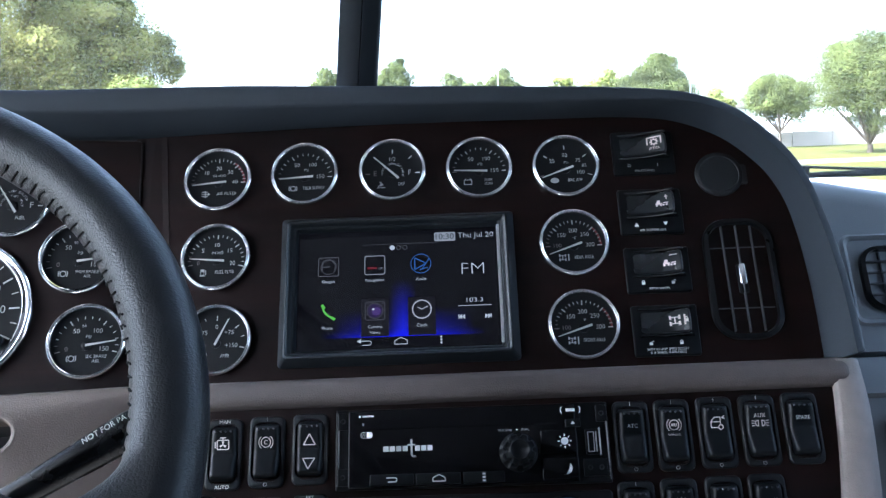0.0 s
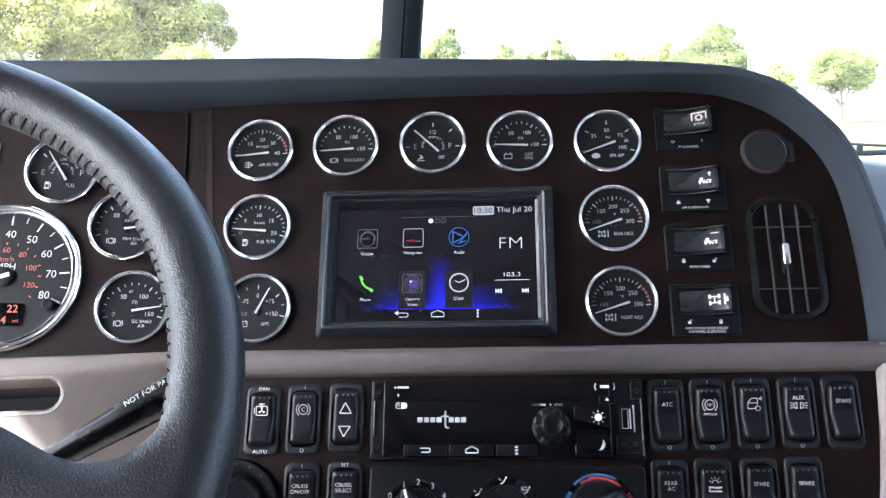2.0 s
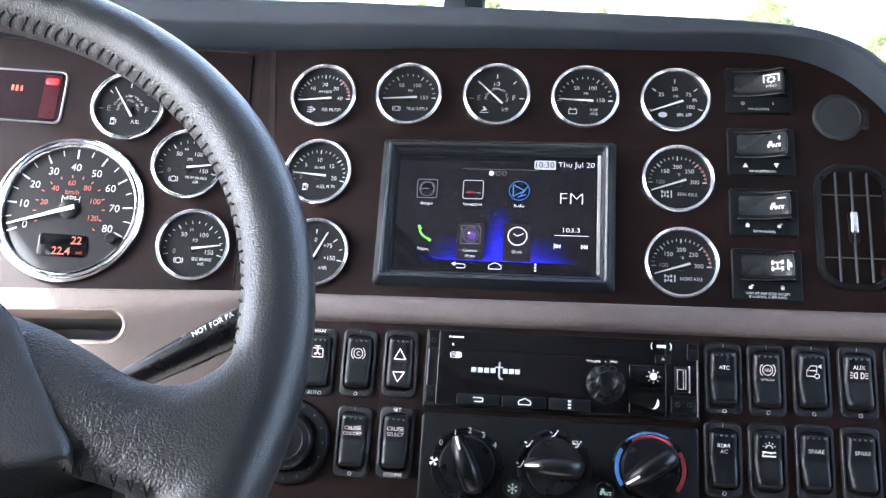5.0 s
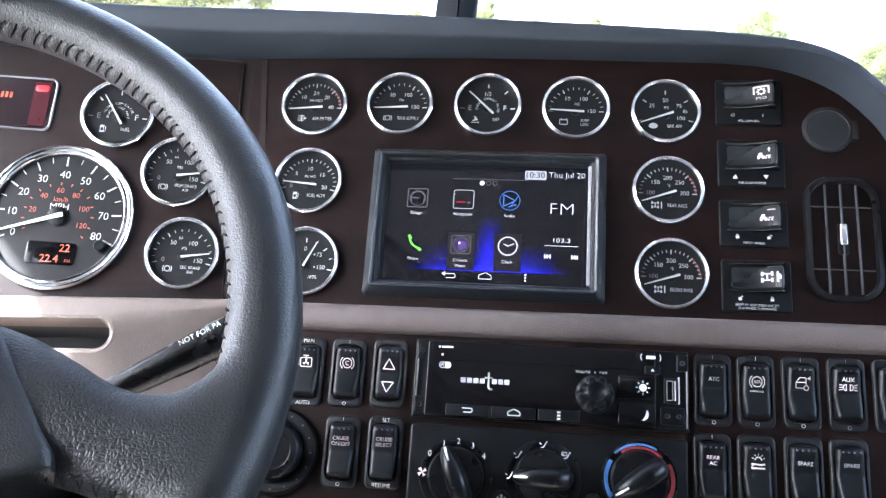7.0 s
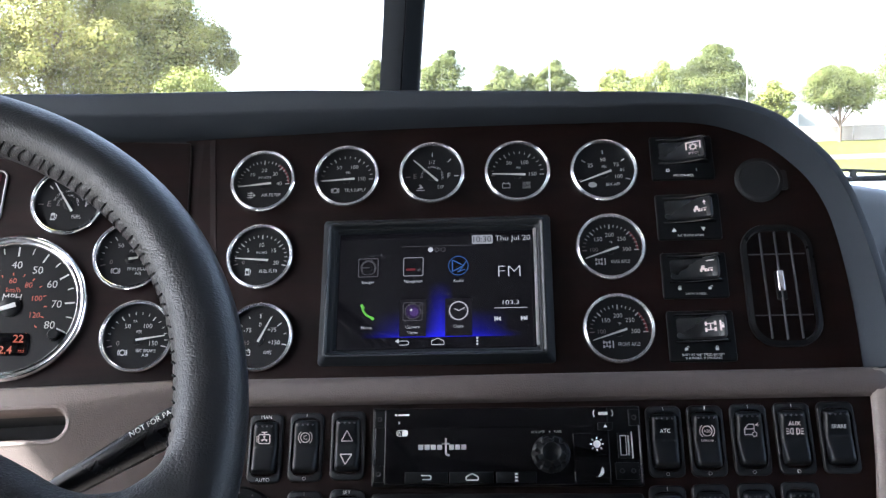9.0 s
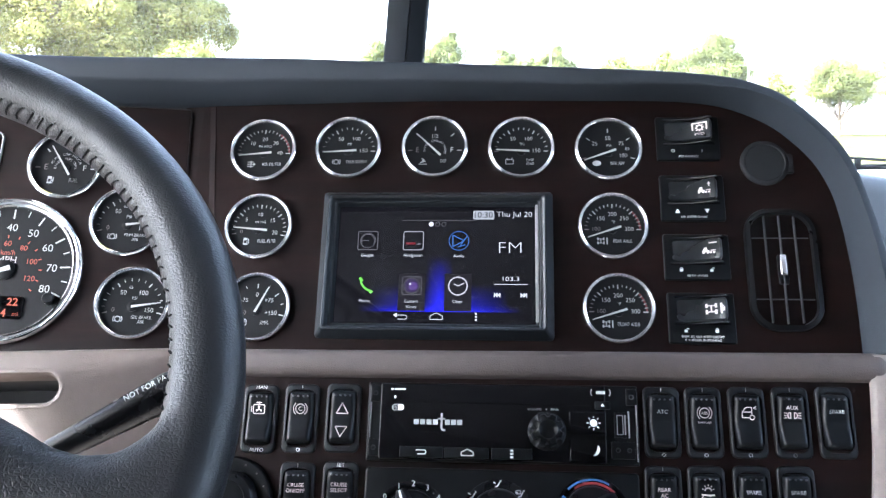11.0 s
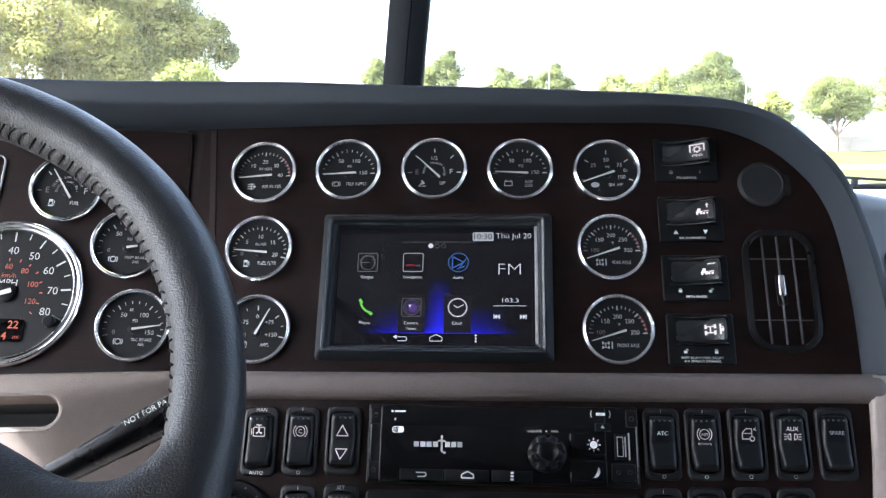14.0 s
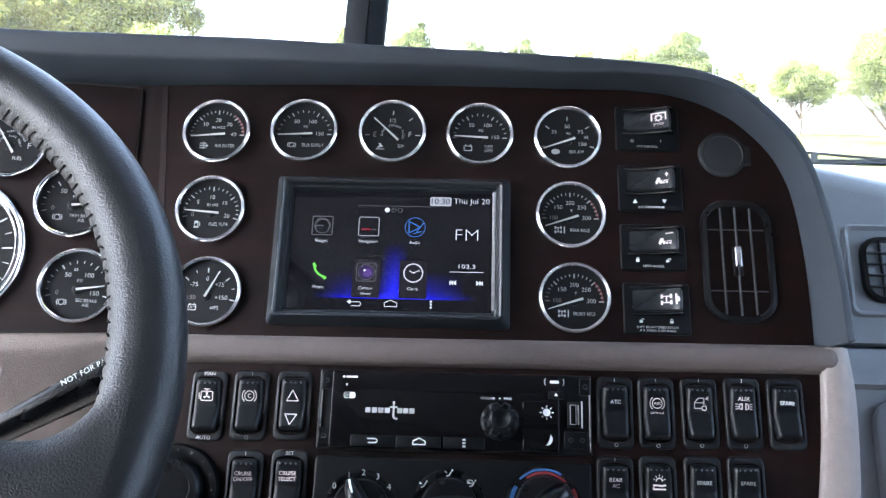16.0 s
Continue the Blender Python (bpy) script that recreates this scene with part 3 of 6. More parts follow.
S = "small black-dial gauge with polished chrome bezel, "
gauge(S + "air filter restriction", -0.1350, 0.0945, 0.0268, 185, ["", "10", "20", "30", "40"], 4, "IN H2O", "AIR FILTER", "flow", red=(0, 52))
gauge(S + "trailer supply pressure", -0.0675, 0.0962, 0.0266, 183, ["", "50", "100", "150"], 4, "PSI", "TRLR SUPPLY", "brake")
gauge(S + "exhaust fluid level", 0.0004, 0.0966, 0.0265, 136, ["E", "", "1/2", "", "F"], 0, "", "DEF", "drops", curved=[("DIESEL EXHAUST FLUID", 0.31, 180, -15, 0.07)])
gauge(S + "suspension load", 0.0672, 0.0955, 0.0262, 177, ["", "50", "100", "150"], 4, "PSI", "SUSP/LOAD", "box")
gauge(S + "brake application pressure", 0.1335, 0.0940, 0.0262, 200, ["", "25", "50", "75", "100"], 0, "PSI", "BRK APP", "foot", sweep=(195, -15), extra=[("85", 0.55, 0.02, 0.1, 0)])
gauge(S + "rear axle temperature", 0.1348, 0.0318, 0.0264, 199, ["100", "150", "200", "250", "300"], 4, "\u00b0F", "REAR AXLE", "axle", red=(0, 45))
gauge(S + "front axle temperature", 0.1368, -0.0308, 0.0265, 198, ["100", "150", "200", "250", "300"], 4, "\u00b0F", "FRONT AXLE", "axle", red=(0, 45))
gauge(S + "fuel filter restriction", -0.1328, 0.0310, 0.0268, 175, ["0", "5", "10", "15", "20"], 4, "IN HG", "FUEL FLTR", "pump", sweep=(190, -14))
gauge(S + "battery current", -0.1290, -0.0325, 0.0268, 64, ["-150", "-75", "0", "+75", "+150"], 1, "", "AMPS", "battery", sweep=(190, -10), tail=0.05)
gauge(S + "fuel level", -0.2890, 0.0775, 0.0293, 124, ["E", "", "", "", "F"], 0, "", "FUEL", "pump", LEFT, curved=[("ULTRA LOW SULFUR", 0.40, 158, 22, 0.065), ("DIESEL FUEL ONLY", 0.27, 180, 0, 0.06)])
gauge(S + "primary brake air pressure", -0.2352, 0.0328, 0.0288, 9, ["0", "50", "100", "150"], 4, "PSI", "PRIM BRAKE/AIR", "brake", LEFT, sweep=(195, -13), tail=0.02, extra=[("65", -0.1, 0.42, 0.08, 0)])
gauge(S + "secondary brake air pressure", -0.2222, -0.0313, 0.0284, 10, ["0", "50", "100", "150"], 4, "PSI", "SEC BRAKE/AIR", "brake", LEFT, sweep=(195, -13), tail=0.02, extra=[("65", -0.1, 0.42, 0.08, 0)])


def speedometer(x, z, r):
    g = thing("speedometer", at(x, 0, z, LEFT), "large round speedometer with white figures, orange inner scale and chrome bezel", "speedometer")
    part("bezel", bezel_ring(r, 96), CHROME, g, "wide polished chrome bezel")
    dial = part("dial", lathe([(r * 0.87, 0.001), (r * 0.866, -0.0006), (r * 0.45, -0.0008)], 64, close_last=True), DIAL, g)
    y = -0.0014
    figs, inner = bmesh.new(), bmesh.new()
    for k in range(19):
        a = radians(205 - 229 * k / 16)
        if k > 16:
            break
        big = k % 2 == 0
        c, s = math.cos(a), math.sin(a)
        tick = bmesh.new()
        bar(tick, (0.70 if big else 0.75) * r * c, (0.70 if big else 0.75) * r * s, 0.83 * r * c, 0.83 * r * s, (0.021 if big else 0.013) * r, y)
        part("tick", tick, PRINT, dial)
        if big and k <= 16:
            part("figure", text(bmesh.new(), str(k // 2 * 10), 0.105 * r, 0.595 * r * c, 0.580 * r * s, y), PRINT, dial)
    for k, word in enumerate(["", "20", "40", "60", "80", "100", "120", ""]):
        a = radians(205 - 37 * k)
        c, s = math.cos(a), math.sin(a)
        if word:
            text(inner, word, 0.075 * r, 0.35 * r * c, 0.36 * r * s, y)
        for j in (0, 0.5):
            b = radians(205 - 37 * (k + j))
            bar(inner, 0.43 * r * math.cos(b), 0.43 * r * math.sin(b), 0.47 * r * math.cos(b), 0.47 * r * math.sin(b), 0.014 * r, y)
    text(inner, "km/h", 0.07 * r, 0, 0.235 * r, y)
    text(figs, "MPH", 0.095 * r, 0, 0.135 * r, y)
    part("unit", figs, PRINT, dial)
    part("inner_scale", inner, ORANGE, dial, "orange kilometre scale")
    part("odometer_window", plate(0.64 * r, 0.30 * r, 0.05 * r, -0.0004, -0.0018, 0.0004, 0.0, -0.50 * r), GLOSS, g, "dark odometer window")
    seg = bmesh.new()
    text(seg, "22", 0.105 * r, 0.18 * r, -0.425 * r, y - 0.0008, bold=0.015)
    text(seg, "22.4", 0.105 * r, 0.0, -0.575 * r, y - 0.0008, bold=0.015)
    text(seg, "mi", 0.06 * r, 0.24 * r, -0.585 * r, y - 0.0008)
    part("odometer_figures", seg, LIT_ORANGE, g, "glowing orange odometer figures")
    a = radians(199)
    c, s = math.cos(a), math.sin(a)
    h = Vector((-s, c)) * r
    tip, end = Vector((c, s)) * 0.80 * r, Vector((c, s)) * -0.08 * r
    bm = bmesh.new()
    shape = [end + h * 0.03, end - h * 0.03, tip - h * 0.010, tip + h * 0.010]
    loops(bm, [[(p.x, yy, p.y) for p in shape] for yy in (-0.0030, -0.0038)], True, True)
    part("pointer", fixed(bm), POINTER, g, "white pointer")
    part("hub", lathe([(0.13 * r, -0.0010), (0.13 * r, -0.0024), (0.11 * r, -0.0029)], 28, close_last=True), BLACK, g)
    part("trip_button", lathe([(0.075 * r, -0.0008), (0.075 * r, -0.0050), (0.06 * r, -0.0058)], 24, x=0.63 * r, z=-0.37 * r, close_last=True), BLACK, g)


speedometer(-0.3200, -0.0109, 0.0577)

# message display above the speedometer
disp = thing("message_display", at(-0.4105, 0, 0.0797, LEFT), "dark red message display with a silver rim", "display")
part("rim", slab([(0.1410, 0.0445, 0.006, 0.001), (0.1410, 0.0445, 0.006, -0.0012), (0.1400, 0.0435, 0.0055, -0.0018), (0.1385, 0.042, 0.005, -0.0016), (0.1385, 0.042, 0.005, 0.001)], back=False, front=False), material("dull_silver", (0.16, 0.16, 0.165), 0.4, metal=0.3, vary=0.1), disp, "thin silver rim")
part("window", plate(0.1385, 0.042, 0.005, 0.001, -0.0008, 0.0002), material("dark_red_window", (0.012, 0.006, 0.008), 0.2, vary=0.1, spec=0.4), disp)
bm = bmesh.new()
flat(bm, [(0.0525, -0.0185), (0.0655, -0.0185), (0.0655, 0.0185), (0.0525, 0.0185)], -0.0012)
part("lamp_column", bm, material("red_lens", (0.022, 0.003, 0.006), 0.3, vary=0.1, spec=0.2, emit=(0.8, 0.01, 0.05), emit_strength=0.002), disp, "red translucent lamp column")
bm = plate(0.010, 0.0055, 0.002, -0.0010, -0.0020, 0.0004, 0.0590, 0.0130)
part("warning_lamp", bm, LIT_RED, disp, "lit red warning lamp")
bm = bmesh.new()
for k in range(3):
    bar(bm, 0.0285 + 0.0035 * k, 0.0035, 0.0285 + 0.0035 * k, 0.0085, 0.0022, -0.0013)
part("readout", bm, LIT_ORANGE, disp)

# ---- touch screen ----
def screen_material():
    """Dark wallpaper with blue light rising from its lower edge; it gives off light."""
    m = bpy.data.materials.new("lit_display")
    m.use_nodes = True
    nt = m.node_tree
    b = nt.nodes["Principled BSDF"]
    b.inputs["Base Color"].default_value = (0.004, 0.004, 0.005, 1)
    b.inputs["Roughness"].default_value = 0.12
    b.inputs["Specular IOR Level"].default_value = 0.22
    co = nt.nodes.new("ShaderNodeTexCoord")
    sep = nt.nodes.new("ShaderNodeSeparateXYZ")
    nt.links.new(co.outputs["Object"], sep.inputs[0])

    def math_node(op, a, c):
        n = nt.nodes.new("ShaderNodeMath")
        n.operation = op
        for k, v in enumerate((a, c)):
            if isinstance(v, (int, float)):
                n.inputs[k].default_value = v
            else:
                nt.links.new(v, n.inputs[k])
        return n.outputs[0]

    def beam(cx, w, z0, h, power):
        dx = math_node("ABSOLUTE", math_node("SUBTRACT", sep.outputs[0], cx), 0)
        across = math_node("MAXIMUM", math_node("SUBTRACT", 1.0, math_node("DIVIDE", dx, w)), 0.0)
        up = math_node("MAXIMUM", math_node("SUBTRACT", 1.0, math_node("DIVIDE", math_node("SUBTRACT", sep.outputs[2], z0), h)), 0.0)
        gate = math_node("GREATER_THAN", sep.outputs[2], z0)
        return math_node("MULTIPLY", math_node("MULTIPLY", math_node("POWER", across, 1.1), math_node("POWER", up, 1.6)), math_node("MULTIPLY", gate, power))

    total = math_node("ADD", beam(0.0035, 0.010, -0.0365, 0.044, 1.0), math_node("ADD", beam(-0.020, 0.028, -0.0365, 0.022, 0.35), beam(0.027, 0.028, -0.0365, 0.022, 0.35)))
    total = math_node("ADD", total, beam(0.0035, 0.060, -0.0365, 0.006, 0.7))
    mix = nt.nodes.new("ShaderNodeMix")
    mix.data_type = "RGBA"
    mix.inputs[6].default_value = (0.006, 0.0055, 0.007, 1)
    mix.inputs[7].default_value = (0.035, 0.03, 1.10, 1)
    nt.links.new(total, mix.inputs[0])
    nt.links.new(mix.outputs[2], b.inputs["Emission Color"])
    b.inputs["Emission Strength"].default_value = GLOW
    return m


GLOW = 0.065
def lit(name, color, k=1.0):
    return material(name, tuple(0.004 for c in color), 0.3, vary=0, spec=0.15, emit=color, emit_strength=GLOW * k)


screen = thing("touch_screen", at(0.0036, 0, 0.0004), "black framed in-dash touch screen showing a lit home menu", "screen")
part("frame", slab([(0.1745, 0.1140, 0.003, 0.002), (0.1745, 0.1140, 0.003, -0.0012), (0.1738, 0.1133, 0.003, -0.0020), (0.1645, 0.1050, 0.003, -0.0098), (0.1635, 0.1040, 0.003, -0.0106), (0.1615, 0.1020, 0.003, -0.0108), (0.1600, 0.1010, 0.003, -0.0096), (0.1580, 0.0995, 0.002, -0.0092), (0.1550, 0.0972, 0.002, -0.0056), (0.1515, 0.0940, 0.0015, -0.0048), (0.1490, 0.0910, 0.001, -0.0020), (0.1485, 0.0905, 0.001, 0.0)], back=False, front=False), SLATE, screen, "slate-black moulded plastic frame", 35)
# silver strip that stands in for the highlight on the frame's right inner edge
bm = bmesh.new()
box(bm, 0.0738, 0.0762, -0.0056, -0.0040, -0.0445, 0.0455, 0.0004)
part("edge_highlight", bm, SILVER, screen, "thin silver strip for the inner edge's highlight")
LCD = plate(0.1484, 0.0904, 0.0008, 0.0, -0.0010, 0.0001, 0, 0)
lcd = part("glass", LCD, screen_material(), screen, "glossy lit display glass")
W_, GREY, GREEN, BLU, PUR, REDL = lit("lit_white", (0.9, 0.9, 0.92)), lit("lit_grey", (0.15, 0.14, 0.15)), lit("lit_green", (0.25, 0.8, 0.1)), lit("lit_blue", (0.06, 0.16, 0.45)), lit("lit_violet", (0.11, 0.055, 0.22)), lit("lit_red", (0.22, 0.02, 0.03))
DARKL, PILL = lit("lit_dark", (0.014, 0.012, 0.016)), lit("lit_ink", (0.01, 0.01, 0.012))
y = -0.0016
COLS, ROWS_ = (-0.0515, -0.0170, 0.0172), (0.0180, -0.0170)
bm = flat(bmesh.new(), [(p[0] + 0.0355, p[1] + 0.0385) for p in rounded(0.0158, 0.0070, 0.0012)], y)
part("clock_badge", bm, lit("lit_badge", (0.55, 0.55, 0.57)), lcd)
part("clock_figures", text(bmesh.new(), "10:30", 0.0048, 0.0355, 0.0385, y - 0.0005, width=0.0138, bold=0.015), PILL, lcd)
part("date", text(bmesh.new(), "Thu Jul 20", 0.0044, 0.0585, 0.0385, y, width=0.0265, bold=-0.014), W_, lcd)
bm = disc(bmesh.new(), -0.0040, 0.0312, 0.0019, y)
part("page_dot", bm, W_, lcd)
bm = bmesh.new()
for dx in (0.0008, 0.0056):
    arc(bm, dx, 0.0312, 0.0016, 0, 360, 0.0004, y, 18)
bar(bm, -0.026, 0.0342, 0.030, 0.0342, 0.0003, y)
part("page_rings", bm, GREY, lcd)


def app(name, col, row, words, mat, draw):
    bm = bmesh.new()
    draw(bm, COLS[col], ROWS_[row])
    part(name + "_icon", bm, mat, lcd)
    bm = bmesh.new()
    for k, w in enumerate(words):
        text(bm, w, 0.0024, COLS[col], ROWS_[row] - 0.0118 - 0.0042 * k, y)
    part(name + "_caption", bm, W_, lcd)


def draw_gauges(bm, x, z):
    outline(bm, x, z, 0.0155, 0.0150, 0.0014, 0.0006, y)
    arc(bm, x, z, 0.0058, 0, 360, 0.0004, y, 30)
    arc(bm, x, z, 0.0050, -30, 210, 0.0005, y)
    bar(bm, x - 0.005, z, x + 0.001, z, 0.0006, y)


def draw_navigation(bm, x, z):
    outline(bm, x, z, 0.0155, 0.0150, 0.0018, 0.0006, y)
    text(bm, "LIVE", 0.0012, x + 0.004, z - 0.0025, y)


def draw_audio(bm, x, z):
    arc(bm, x, z, 0.0074, 0, 360, 0.0006, y, 36)
    for a, b in (((-0.0045, 0.0045), (0.004, 0)), ((0.004, 0), (-0.0045, -0.0045)), ((-0.0045, -0.0045), (-0.0045, 0.0045))):
        bar(bm, x + a[0], z + a[1], x + b[0], z + b[1], 0.0009, y)
    bar(bm, x + 0.001, z - 0.004, x + 0.006, z + 0.0035, 0.0008, y)
    bar(bm, x - 0.001, z - 0.005, x + 0.005, z - 0.003, 0.0008, y)


def draw_phone(bm, x, z):
    arc(bm, x + 0.0056, z + 0.0052, 0.0094, 186, 262, 0.0015, y, 14)
    bar(bm, x - 0.0046, z + 0.0060, x - 0.0024, z + 0.0030, 0.0022, y, 0.0018)
    bar(bm, x + 0.0026, z - 0.0036, x + 0.0052, z - 0.0056, 0.0018, y, 0.0024)


def draw_camera(bm, x, z):
    outline(bm, x, z, 0.0148, 0.0142, 0.0020, 0.0005, y)
    arc(bm, x, z, 0.0058, 0, 360, 0.0005, y, 30)
    disc(bm, x + 0.0055, z + 0.0054, 0.0005, y)


def draw_clock(bm, x, z):
    arc(bm, x, z, 0.0068, 0, 360, 0.0010, y, 36)
    bar(bm, x, z, x + 0.0046, z + 0.0022, 0.0008, y)
    bar(bm, x, z, x - 0.0030, z + 0.0016, 0.0008, y)


for cx, cz, mat in ((COLS[1], ROWS_[1], DARKL), (COLS[2], ROWS_[1], DARKL)):
    bm = flat(bmesh.new(), [(cx - 0.0100, cz - 0.0190), (cx + 0.0100, cz - 0.0190), (cx + 0.0100, cz + 0.0095), (cx - 0.0100, cz + 0.0095)], y + 0.0003)
    part("icon_tile", bm, mat, lcd)
app("gauges", 0, 0, ["Gauges"], GREY, draw_gauges)
app("navigation", 1, 0, ["Navigation"], lit("lit_pale", (0.45, 0.44, 0.46)), draw_navigation)
app("audio", 2, 0, ["Audio"], BLU, draw_audio)
app("phone", 0, 1, ["Phone"], GREEN, draw_phone)
app("camera", 1, 1, ["Camera", "Views"], GREY, draw_camera)
app("clock", 2, 1, ["Clock"], lit("lit_soft", (0.7, 0.66, 0.68)), draw_clock)
part("lens_disc", disc(bmesh.new(), COLS[1], ROWS_[1], 0.0052, y + 0.0001), lit("lit_deep_violet", (0.045, 0.025, 0.085)), lcd)
part("lens_core", disc(bmesh.new(), COLS[1] + 0.0010, ROWS_[1] - 0.0004, 0.0032, y), PUR, lcd)
part("lens_glint", disc(bmesh.new(), COLS[1] - 0.0012, ROWS_[1] + 0.0012, 0.0009, y - 0.0002), W_, lcd)
bm = bmesh.new()
bar(bm, COLS[1] - 0.0055, ROWS_[0] - 0.0022, COLS[1] + 0.0015, ROWS_[0] - 0.0022, 0.0016, y)
part("navigation_band", bm, REDL, lcd)
bm = text(bmesh.new(), "FM", 0.0095, 0.0555, 0.0128, y, width=0.0165, bold=-0.024)
part("band_name", bm, W_, lcd)
bm = text(bmesh.new(), "103.3", 0.0034, 0.0560, -0.0113, y, width=0.0120, bold=-0.006)
bar(bm, 0.0435, -0.0155, 0.0680, -0.0155, 0.0004, y)
part("frequency", bm, W_, lcd)
bm = bmesh.new()
for cx, d in ((0.0462, -1), (0.0652, 1)):
    bar(bm, cx + d * 0.0022, -0.0254, cx + d * 0.0022, -0.0219, 0.0007, y)
    for k in (0, 1):
        flat(bm, [(cx + d * (-0.0022 + 0.0021 * k), -0.0256), (cx + d * (-0.0022 + 0.0021 * k), -0.0217), (cx + d * (0.0 + 0.0021 * k), -0.0236)], y)
part("skip_keys", bm, W_, lcd)
bm = bmesh.new()
bar(bm, -0.0275, -0.0393, -0.0210, -0.0393, 0.0005, y)
bar(bm, -0.0265, -0.0423, -0.0210, -0.0423, 0.0005, y)
arc(bm, -0.0212, -0.0408, 0.0015, -90, 90, 0.0005, y, 8)
flat(bm, [(-0.0300, -0.0393), (-0.0271, -0.0376), (-0.0271, -0.0410)], y)
part("back_key", bm, W_, lcd)
bm = bmesh.new()
for a, b in (((-0.0045, -0.0415), (0.0045, -0.0415)), ((0.0045, -0.0415), (0.0045, -0.0388)), ((0.0045, -0.0388), (0.0, -0.0366)), ((0.0, -0.0366), (-0.0045, -0.0388)), ((-0.0045, -0.0388), (-0.0045, -0.0415))):
    bar(bm, a[0] + 0.0018, a[1] - 0.0008, b[0] + 0.0018, b[1] - 0.0008, 0.0005, y)
part("home_key", bm, W_, lcd)
bm = bmesh.new()
for k in range(3):
    disc(bm, 0.0308, -0.0423 + 0.0022 * k, 0.0008, y)
part("menu_key", bm, W_, lcd)


# ---- rocker switches ----
WIDEROCKER = material("charcoal_rocker", (0.006, 0.0075, 0.009), 0.27, spec=0.62, vary=0.1, scale=60)
WIDEFRAME = material("charcoal_frame", (0.007, 0.0085, 0.010), 0.2, spec=0.6, vary=0.1, scale=60)
SURROUND = material("slate_switch_surround", (0.0058, 0.0074, 0.0090), 0.42, spec=0.28, vary=0.1, scale=60)
ROCKER = material("soft_black_rocker", (0.0042, 0.0053, 0.0066), 0.34, spec=0.20, vary=0.1, scale=60)
def rocker_lift(v):
    """Depth of a rocker along its length: proud at one end, waisted, with a low ridge at the other."""
    if v < 0:
        return 0.30 - 0.70 * v
    return 0.30 + 0.38 * min(v / 0.86, 1.0) if v < 0.93 else 0.64


def rocker_patch(w, h, along="z", bulge=0.0050, n=(15, 35)):
    """A rocker cap with a rounded rim."""
    bm = bmesh.new()
    grid = []
    for j in range(n[1]):
        v = -1 + 2 * j / (n[1] - 1)
        row = []
        for i in range(n[0]):
            u = -1 + 2 * i / (n[0] - 1)
            uu, vv = math.copysign(1 - (1 - abs(u)) ** 1.5, u), math.copysign(1 - (1 - abs(v)) ** 1.35, v)
            rim = (1 - uu ** 10) * (1 - vv ** 14)
            yy = -bulge * rim * rocker_lift(vv)
            x, z = uu * w / 2, vv * h / 2
            k = 1 - 0.05 * (uu ** 4) * (vv ** 4)
            row.append((x * k, yy, z * k) if along == "z" else (-z * k, yy, x * k))
        grid.append(row)
    loops(bm, grid, cyclic=False)
    fixed(bm)
    if sum(f.normal.y for f in bm.faces) > 0:
        bmesh.ops.reverse_faces(bm, faces=bm.faces[:])
    return bm


def switch(x, z, label, top="I", bottom="O", words=(), symbol=None, bumps=4, lean=1, group="upright rocker switches"):
    """Upright rocker in a raised surround with marks over and under it."""
    s = thing("rocker_switch", at(x, LOW, z), "black rocker switch, " + label, "switch", group)
    surround = part("surround", slab([(0.0240, 0.0470, 0.0045, 0.002), (0.0240, 0.0470, 0.0045, -0.0012), (0.0232, 0.0462, 0.0043, -0.0022), (0.0218, 0.0448, 0.0040, -0.0026), (0.0196, 0.0396, 0.0062, -0.0024), (0.0190, 0.0388, 0.0058, -0.0004), (0.0188, 0.0386, 0.0058, 0.002)], back=False, front=True), SURROUND, s)
    long, mid, bulge = 0.0362, 0.0004 * lean, 0.0076
    ob = part("rocker", rocker_patch(0.0180, long, bulge=bulge), ROCKER, s)
    ob.location = (0, -0.0014, mid)
    if lean < 0:
        ob.scale = (1, 1, -1)
    for name, word, mz in (("top_mark", top, 0.0214), ("bottom_mark", bottom, -0.0213)):
        if word:
            part(name, text(bmesh.new(), word, 0.0026, 0, mz, -0.0029), WHITE, surround)
    bm = bmesh.new()
    for k, w in enumerate(words):
        text(bm, w, 0.0026, 0, 0.0066 - 0.0036 * k + 0.0018 * (len(words) - 1), 0)
    if symbol:
        symbol(bm, 0, 0.0060, 0)
    for v in bm.verts:
        # the print lies on the curved cap
        v.co.z = v.co.z * lean - mid * lean
        v.co.y = -bulge * rocker_lift(v.co.z / (long / 2)) - 0.0003
    if lean < 0:
        bmesh.ops.reverse_faces(bm, faces=bm.faces[:])
    if bm.verts:
        part("legend", bm, PINK if (symbol or len(words) > 1) else WHITE, ob)
    bm = bmesh.new()
    for k in range(bumps):
        lathe([(0.0007, 0.0), (0.0007, -0.0005), (0.0003, -0.0008)], 8, (k - (bumps - 1) / 2) * 0.0034, 0.0142, bm, close_last=True)
    for v in bm.verts:
        v.co.y -= bulge * 0.64
    part("grip_ridge", bm, EDGE, ob, "row of small raised dots")
    return s


def sym_engine(bm, x, z, y):
    outline(bm, x, z, 0.0085, 0.0066, 0.0012, 0.0006, y)
    bar(bm, x - 0.002, z + 0.0045, x + 0.002, z + 0.0045, 0.0006, y)
    bar(bm, x, z + 0.0033, x, z + 0.0045, 0.0006, y)
    bar(bm, x - 0.0052, z - 0.002, x - 0.0052, z + 0.002, 0.0006, y)
    for k in range(3):
        a = radians(90 + 120 * k)
        bar(bm, x, z, x + 0.0023 * math.cos(a), z + 0.0023 * math.sin(a), 0.0005, y, 0.0016)


